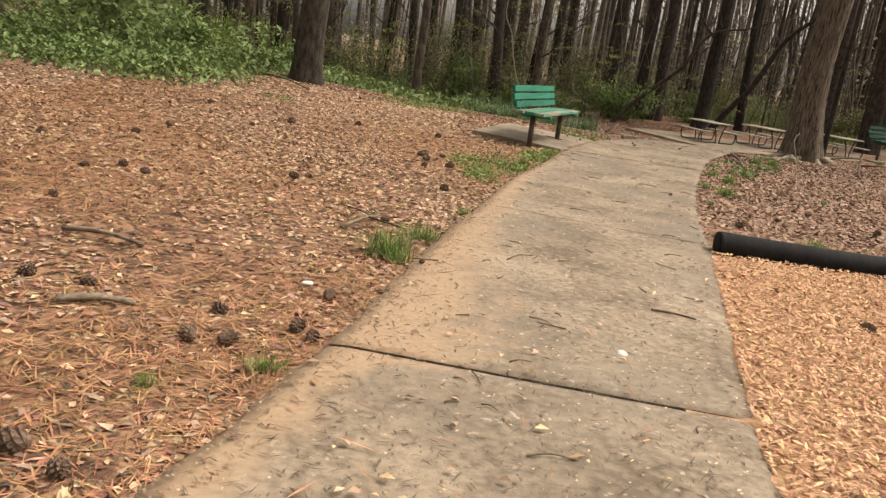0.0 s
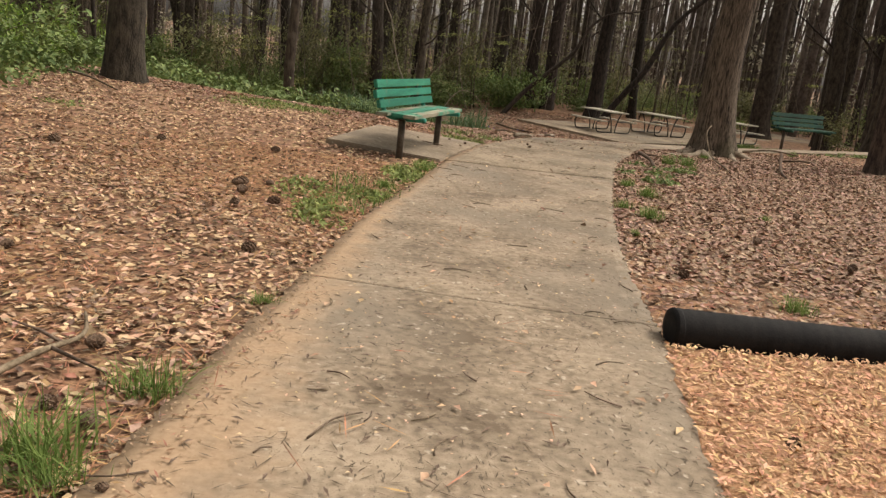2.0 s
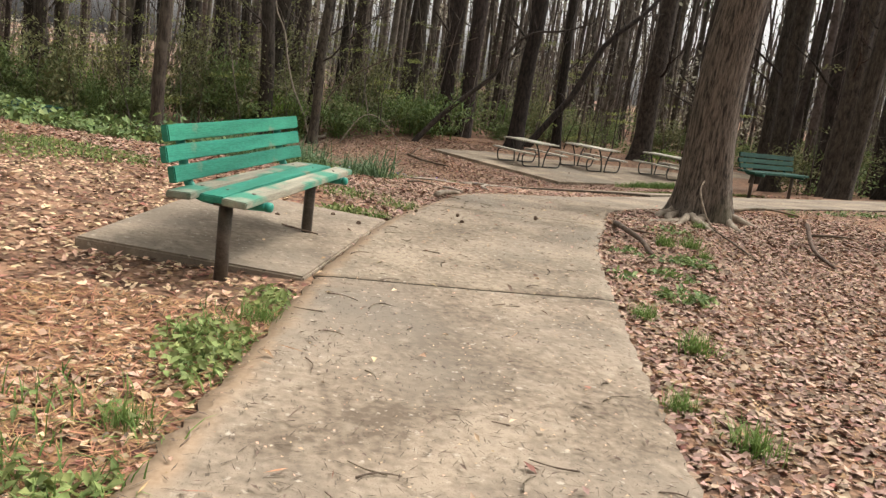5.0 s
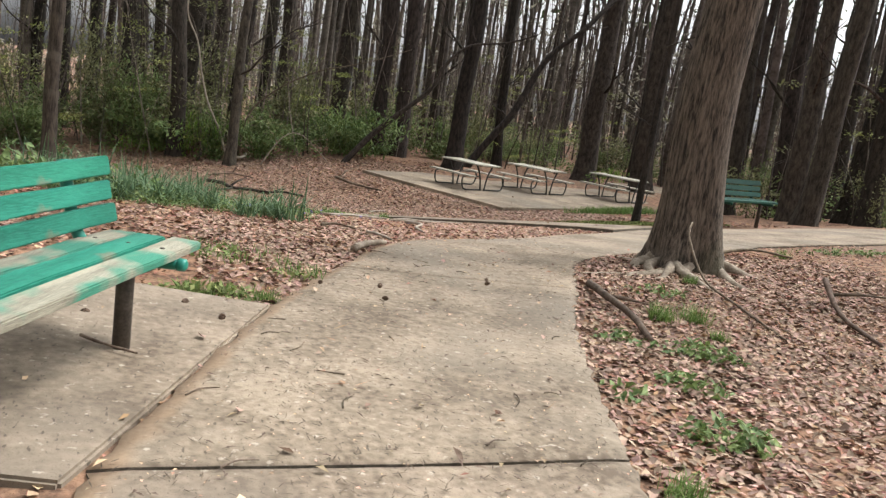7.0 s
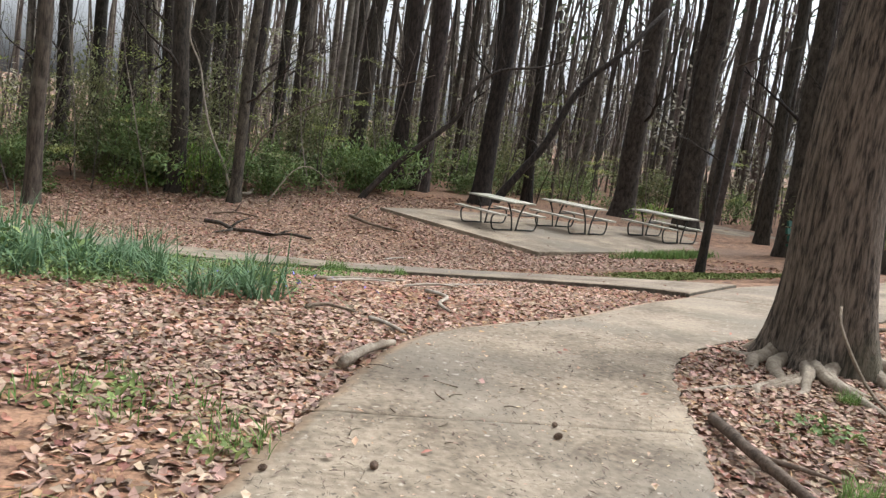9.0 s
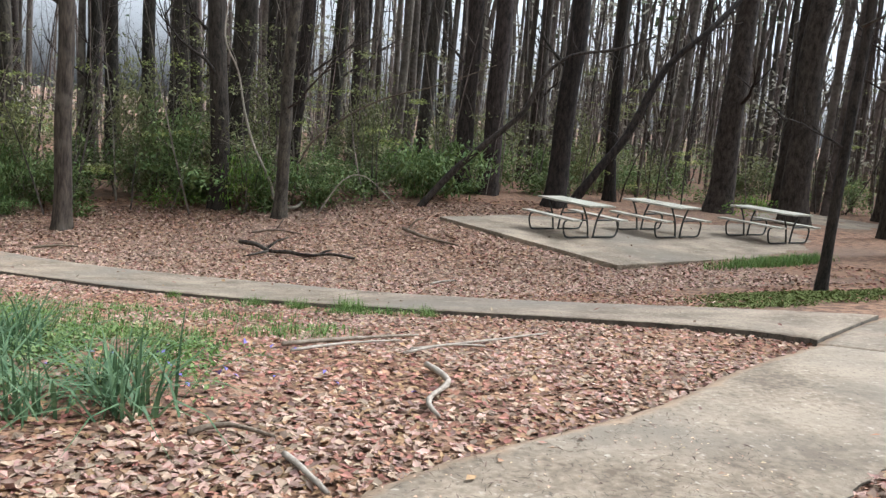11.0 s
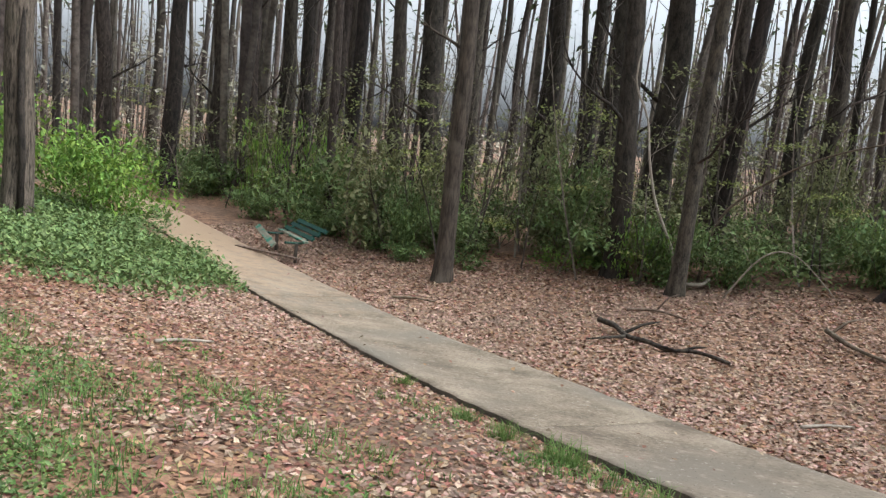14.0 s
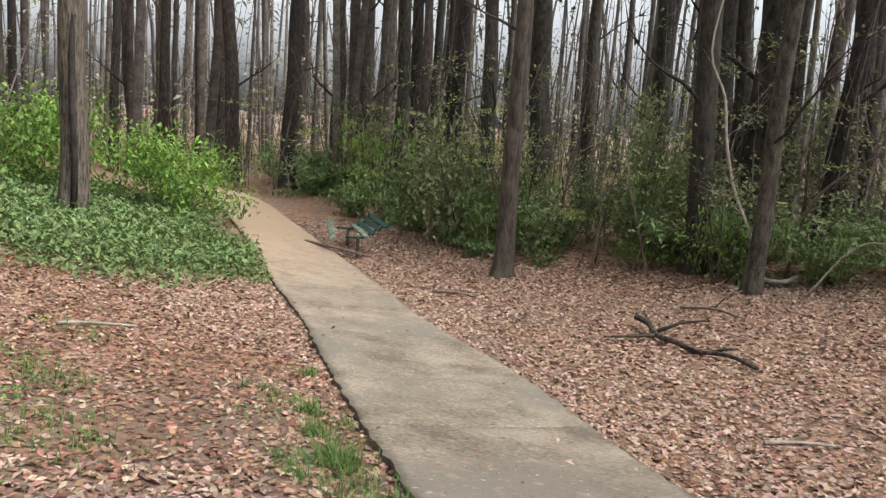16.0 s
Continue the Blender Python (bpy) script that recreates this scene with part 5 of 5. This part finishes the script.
flakes("fallen_leaves", litter(20000, 2.4, 10, 5.4, 15, g, near, 0.004), 0.24, 0.05, 0.028, M_LEAF_PINK, g, "pale tan leaves on the slope below the footpath", "fallen leaves", 0.014, 0.15)
straw_on = lambda x, y: np.clip(0.55 + 0.45 * np.sin(x * 1.3 + 1.7 * np.sin(y * 0.9)), 0.1, 1)
flakes("fallen_leaves", litter(5000, -4.5, 1.0, -0.5, 9, g, mottle, 0.002), 0.22, 0.052, 0.030, M_LEAF_PINK, g, "pale curled oak leaves on the bank", "fallen leaves", 0.016, 0.2)
flakes("bark_bits", litter(9000, -4.5, 1.2, -0.5, 10, g, None, 0.002), 0.2, 0.036, 0.012, M_TWIG, g, "dark bark bits and cone scales among the straw", "bark bits", 0.02, 0.3)
flakes("pine_straw", litter(150000, -4.5, 1.6, -0.5, 10, g, straw_on, 0.006), 0.16, 0.14, 0.0065, M_NEEDLE, g, "rust-coloured pine straw on the bank", "pine straw", 0.014, 0.0)
flakes("pine_straw", litter(22000, 2, 9, 4.8, 15, g, straw_on, 0.004), 0.10, 0.15, 0.005, M_NEEDLE, g, "rust-coloured pine straw beside the footpath", "pine straw", 0.012, 0.0)


def on_path(n, poly, x0, x1, y0, y1, g, top):
    x, y = g.uniform(x0, x1, n), g.uniform(y0, y1, n)
    ok = inside(poly, x, y)
    return np.stack([x, y, heights(x, y) + top], 1)[ok]


flakes("path_grit", on_path(26000, POLY_ONE, -1, 6, -1, 17, g, 0.0375), 0.04, 0.06, 0.0048, M_TWIG, g, "dry pine needles and bits of twig on the concrete", "path grit", 0.0, 0.0)
flakes("path_grit", on_path(8000, POLY_ONE, -1, 6, -1, 17, g, 0.0385), 0.10, 0.017, 0.010, M_LEAF_TAN, g, "pale leaf scraps on the concrete", "path grit", 0.002)
flakes("path_grit", on_path(5200, POLY_ONE, -1, 6, -1, 17, g, 0.040), 0.12, 0.045, 0.011, M_TWIG, g, "dark splinters and bark crumbs on the concrete", "path grit", 0.002, 0.3)
flakes("path_grit", on_path(700, POLY_ONE, -1, 6, -1, 17, g, 0.040), 0.18, 0.042, 0.024, M_LEAF_TAN, g, "pale curled leaf scraps on the concrete", "path grit", 0.003, 0.3)
flakes("path_grit", on_path(1500, POLY_TWO, -5, 9, 19, 30, g, 0.080), 0.1, 0.06, 0.006, M_TWIG, g, "bits of twig on the side path", "path grit", 0.0, 0.0)


# ---- pine cones, sticks ----
def cone_mesh(seed):
    """A knobbly pine cone lying on its side: rows of staggered scales on an egg-shaped body."""
    bm = bmesh.new()
    rows, per, loops = 13, 14, []
    for r in range(rows + 1):
        f = r / rows
        rad = 0.004 + 0.034 * math.sin(math.pi * (0.04 + 0.93 * f)) ** 0.62 * (1.12 - 0.35 * f)
        loop = []
        for k in range(per):
            w = 2 * math.pi * (k + 0.5 * (r % 2)) / per
            q = rad * (1.16 if (k + r // 2) % 2 else 0.80)
            loop.append(bm.verts.new(((f - 0.5) * 0.10 + (0.006 if (k + r // 2) % 2 else -0.003), q * math.cos(w), q * math.sin(w))))
        loops.append(loop)
    for a, b in zip(loops, loops[1:]):
        for k in range(per):
            bm.faces.new((a[k], a[(k + 1) % per], b[(k + 1) % per], b[k]))
    bm.faces.new(loops[0][::-1]), bm.faces.new(loops[-1])
    bmesh.ops.recalc_face_normals(bm, faces=bm.faces)
    return bm


CONES = [part("pine_cone", cone_mesh(k), M_CONE, None) for k in range(1)]
tagged(CONES[0], "dark brown pine cone lying on the ground", "pine cone", "pine cones")
CONE_A = [(-1.79, 2.28), (-1.51, 2.27), (-0.91, 1.82), (-0.75, 1.83), (-0.88, 2.17), (-0.52, 2.08), (-0.44, 2.00), (-0.46, 2.58), (-0.90, 0.73), (-1.08, 0.83), (-2.61, 4.67), (-2.42, 4.90), (-2.20, 4.77), (-2.38, 3.72), (-2.88, 6.31), (-1.24, 5.53), (-1.14, 5.65), (-0.37, 4.49), (0.02, 6.09), (2.30, 4.06), (2.62, 3.42), (-0.16, 9.69), (-2.80, 6.97), (-0.20, 3.85), (-0.36, 3.95), (-0.05, 3.45)]
CONE_B = [(-0.29, 7.90), (-0.05, 8.03), (-0.22, 7.64), (0.04, 7.39), (-0.22, 7.24), (-1.61, 12.88), (4.17, 8.05), (2.9, 6.6), (2.13, 12.43), (1.94, 12.66), (1.47, 12.30), (4.25, 14.13), (3.24, 13.55), (2.81, 13.49), (3.20, 13.2), (4.20, 13.97), (-0.26, 7.95), (-1.9, 8.6), (-3.0, 9.0), (-1.2, 9.4), (-2.2, 7.9), (-3.4, 5.6), (4.6, 7.3), (5.4, 9.6)]
rr = random.Random(9)
for k, (x, y) in enumerate(CONE_A + CONE_B):
    on = paved(np.array([x]), np.array([y]))[0]
    s = rr.uniform(0.75, 1.1) * (0.5 if on else 1.0)
    m = pose(x, y, land(x, y) + (0.028 if on else 0.0) + 0.036 * s, rr.uniform(0, 360), rr.uniform(-14, 14), rr.uniform(0, 360)) @ Matrix.Diagonal((s, s, s, 1))
    if k == 0:
        CONES[0].matrix_basis = m
    else:
        c = copy_thing(CONES[0], m)
        if on:
            c["label"] = "small dark seed cone lying on the concrete"


def stick(pts, r0, r1, material, label, name="stick", lift=0.0, forks=()):
    p3 = [(x, y, land(x, y) + lift + (h if h else 0)) for x, y, h in pts]
    p = spline(p3, 4)
    t = thing(name, *p[0], 0, label, name)
    p = p - p[0]
    n = len(p)
    part("stem", tube(p, [r0 + (r1 - r0) * k / (n - 1) for k in range(n)], 7, wobble=0.15, seed=n), material, t, smooth=True)
    for at, dx, dy, dz in forks:
        q = Vector(p[int(at * (n - 1))])
        part("side_branch", tube([q, q + Vector((dx * .5, dy * .5, dz * .8)), q + Vector((dx, dy, dz))], [r0 * 0.6, r0 * 0.45, r0 * 0.2], 6), material, t, smooth=True)
    return t


stick([(2.42, 30.15, 0.16), (2.75, 29.85, 0.16), (3.05, 29.5, 0.08), (3.45, 29.2, 0.10), (3.8, 29.0, 0.06), (4.25, 28.95, 0.09), (4.72, 28.72, 0.04)], 0.05, 0.026, M_BARK_DARK, "dark forked branch fallen on the leaves", "fallen_branch", 0.0, ((0.32, 0.45, 0.75, 0.16), (0.36, -0.45, -0.75, 0.0), (0.6, 0.35, -0.25, 0.03), (0.75, 0.3, 0.2, 0.08)))
stick([(2.58, 31.43, 0.1), (3.1, 31.5, 0.12), (3.67, 31.34, 0.05)], 0.03, 0.015, M_TWIG, "thin dead branch at the edge of the thicket", "fallen_branch", 0.0, ((0.5, 0.3, 0.4, 0.3),))
stick([(5.9, 31.0, 0.15), (6.3, 30.3, 0.08), (6.9, 29.5, 0.03)], 0.045, 0.02, M_TWIG, "dark crooked branch near the slab", "fallen_branch", 0.0, ((0.2, 0.45, 0.5, 0.25),))
stick([(3.30, 14.88, 0.06), (3.5, 15.2, 0.07), (3.72, 15.5, 0.05)], 0.034, 0.022, M_ROOT, "short thick dead branch at the path edge")
stick([(4.6, 18.12, 0.05), (4.66, 17.6, 0.06), (4.48, 17.2, 0.05), (4.5, 16.95, 0.03)], 0.022, 0.012, M_TWIG_PALE, "pale crooked dead stick among leaves")
stick([(3.28, 16.58, 0.03), (3.45, 16.66, 0.05), (3.68, 16.58, 0.02)], 0.018, 0.008, M_TWIG, "thin brown twig on the leaves")
stick([(4.5, 18.57, 0.04), (4.85, 18.85, 0.06), (5.2, 19.03, 0.03)], 0.012, 0.007, M_TWIG_PALE, "thin pale stick among leaves")
stick([(3.7, 18.55, 0.04), (4.1, 18.9, 0.05), (4.55, 19.27, 0.03)], 0.013, 0.007, M_TWIG_PALE, "long pale stick among leaves")
stick([(3.72, 16.34, 0.03), (3.8, 16.15, 0.04), (3.9, 15.95, 0.02)], 0.016, 0.012, M_TWIG_PALE, "short grey stick among leaves")
stick([(3.63, 18.89, 0.03), (4.2, 19.2, 0.05), (4.75, 19.61, 0.03)], 0.02, 0.010, M_ROOT, "long dead stick below the side path")
stick([(4.58, 18.81, 0.03), (5.2, 19.2, 0.04), (5.93, 19.78, 0.03)], 0.012, 0.008, M_TWIG_PALE, "long pale stick below the side path")
stick([(0.13, 22.30, 0.03), (0.1, 22.7, 0.04), (0.1, 23.15, 0.02)], 0.02, 0.014, M_TWIG_PALE, "pale stick on the leaves")
stick([(5.77, 25.60, 0.03), (6.0, 25.85, 0.04), (6.27, 26.08, 0.02)], 0.02, 0.012, M_TWIG_PALE, "pale stick beyond the side path")
stick([(-1.99, 3.03, 0.03), (-1.75, 3.0, 0.05), (-1.53, 2.98, 0.02)], 0.016, 0.01, M_TWIG, "brown stick on pine straw")
stick([(-1.52, 1.99, 0.03), (-1.35, 2.06, 0.04), (-1.23, 2.10, 0.02)], 0.018, 0.013, M_ROOT, "thick pale stick on pine straw")
stick([(-0.62, 4.05, 0.03), (-0.5, 4.25, 0.07), (-0.42, 4.5, 0.05), (-0.5, 4.8, 0.03)], 0.014, 0.006, M_TWIG, "forked brown twig on pine straw", "stick", 0.0, ((0.45, 0.25, -0.2, 0.0), (0.5, -0.22, 0.12, 0.03)))
stick([(1.26, 3.15, 0.04), (1.38, 3.13, 0.042), (1.50, 3.09, 0.038)], 0.007, 0.005, M_TWIG, "short dark twig on the concrete")
stick([(0.48, 3.82, 0.04), (0.56, 3.95, 0.05), (0.66, 4.04, 0.04)], 0.005, 0.003, M_TWIG, "thin dark twig on the concrete")
stick([(5.28, 14.34, 0.05), (5.1, 13.7, 0.09), (5.05, 13.2, 0.07), (4.95, 12.74, 0.02)], 0.032, 0.022, M_TWIG, "dark dead branch lying below the oak roots", "fallen_branch", 0.0, ((0.4, 0.2, -0.3, 0.02),))
stick([(6.85, 15.3, 0.55), (6.68, 15.05, 0.42), (6.62, 14.6, 0.10), (6.5, 13.9, 0.03), (6.23, 12.96, 0.02)], 0.012, 0.009, M_TWIG, "long thin branch leaning on the oak", "fallen_branch")
stick([(7.65, 14.22, 0.25), (7.4, 13.7, 0.06), (7.07, 12.89, 0.03)], 0.03, 0.015, M_TWIG, "dark broken branch on the leaves", "fallen_branch", 0.0, ((0.35, 0.5, -0.2, 0.05),))
stick([(8.2, 16.65, 0.05), (8.8, 16.75, 0.1), (9.3, 16.6, 0.04)], 0.025, 0.012, M_TWIG, "thin dark branch behind the oak", "fallen_branch")
stick([(-1.6, 30.1, 0.03), (-1.2, 30.3, 0.05), (-0.8, 30.35, 0.03)], 0.03, 0.015, M_TWIG, "thin branch beyond the side path")
stick([(1.5, 11.9, 0.06), (1.6, 11.8, 0.065), (1.75, 11.72, 0.06)], 0.008, 0.005, M_TWIG, "small twig on the bench pad")
stick([(-3.6, 14.0, 0.04), (-2.9, 12.9, 0.1), (-2.4, 12.4, 0.04)], 0.02, 0.01, M_TWIG, "thin dead branch on the bank")
for k in range(90):
    x, y = rr.uniform(-0.6, 4.2), rr.uniform(0.5, 15)
    while not inside(POLY_ONE, np.array([x]), np.array([y]))[0]:
        x, y = rr.uniform(-0.6, 4.2), rr.uniform(0.5, 15)
    a, ln = rr.uniform(0, 6.28), rr.uniform(0.05, 0.19)
    dx, dy = ln * math.cos(a), ln * math.sin(a)
    stick([(x, y, 0), (x + dx * .5 - dy * .12, y + dy * .5 + dx * .12, 0.004), (x + dx, y + dy, 0)], 0.004, 0.002, M_TWIG, "thin dark twig on the concrete", "twig", 0.036)

# sandy crumbs and leaf bits washed over the edge of the path
n = 26000
u, v = g.uniform(-1.2, 1.1, n), g.uniform(-0.8, 6.0, n)
side = np.interp(v, [-0.6, 1.95, 4.3, 5.1, 7.55], [-0.95, -0.36, 0.05, 0.235, 0.74])
wash = np.interp(v, [-1, 1.8, 2.0, 3.0, 6.0], [0.14, 0.16, 0.55, 0.40, 0.14])
ok = (u > side - 0.07) & (g.uniform(0, 1, n) < np.clip(1.0 - (u - side) / wash, 0, 1))
on = inside(POLY_ONE, u, v)
flakes("sand_grit", np.stack([u, v, heights(u, v) + np.where(on, 0.034, 0.012)], 1)[ok], 0.25, 0.012, 0.009, M_SAND, g, "loose sandy crumbs on the footpath edge", "soil", 0.0, 0.2)
ok = (u > side - 0.05) & (u < side + 0.16) & (g.uniform(0, 1, n) < 0.16)
flakes("drift_litter", np.stack([u, v, heights(u, v) + np.where(on, 0.037, 0.016)], 1)[ok], 0.15, 0.04, 0.008, M_LEAF_BROWN, g, "bits of leaf and straw on the sandy soil", "fallen leaves", 0.004, 0.1)

# pale litter scraps and violets
for x, y, s in ((-3.35, 4.55, 1.2), (-0.6, 2.72, 0.6), (0.95, 2.35, 0.5)):
    bm = bmesh.new()
    bmesh.ops.create_icosphere(bm, subdivisions=2, radius=0.05 * s)
    for v in bm.verts:
        v.co.z *= 0.45
        v.co += Vector((math.sin(v.co.y * 70), math.cos(v.co.x * 60), math.sin(v.co.x * 90))) * 0.007 * s
    p = part("litter_scrap", bm, M_PALE, None)
    p.matrix_basis = pose(x, y, land(x, y) + 0.03, 0, 0, x * 90)
    tagged(p, "crumpled scrap of white litter on the leaves", "litter")
flakes("violets", np.stack([*(lambda q: (q[0], q[1], heights(*q) + 0.07))(patch(3.4, 17.8, 1.6, 1.0, 26, g))], 1), 0.5, 0.035, 0.03, M_VIOLET, g, "tiny violet flowers among the leaves", "flowers")
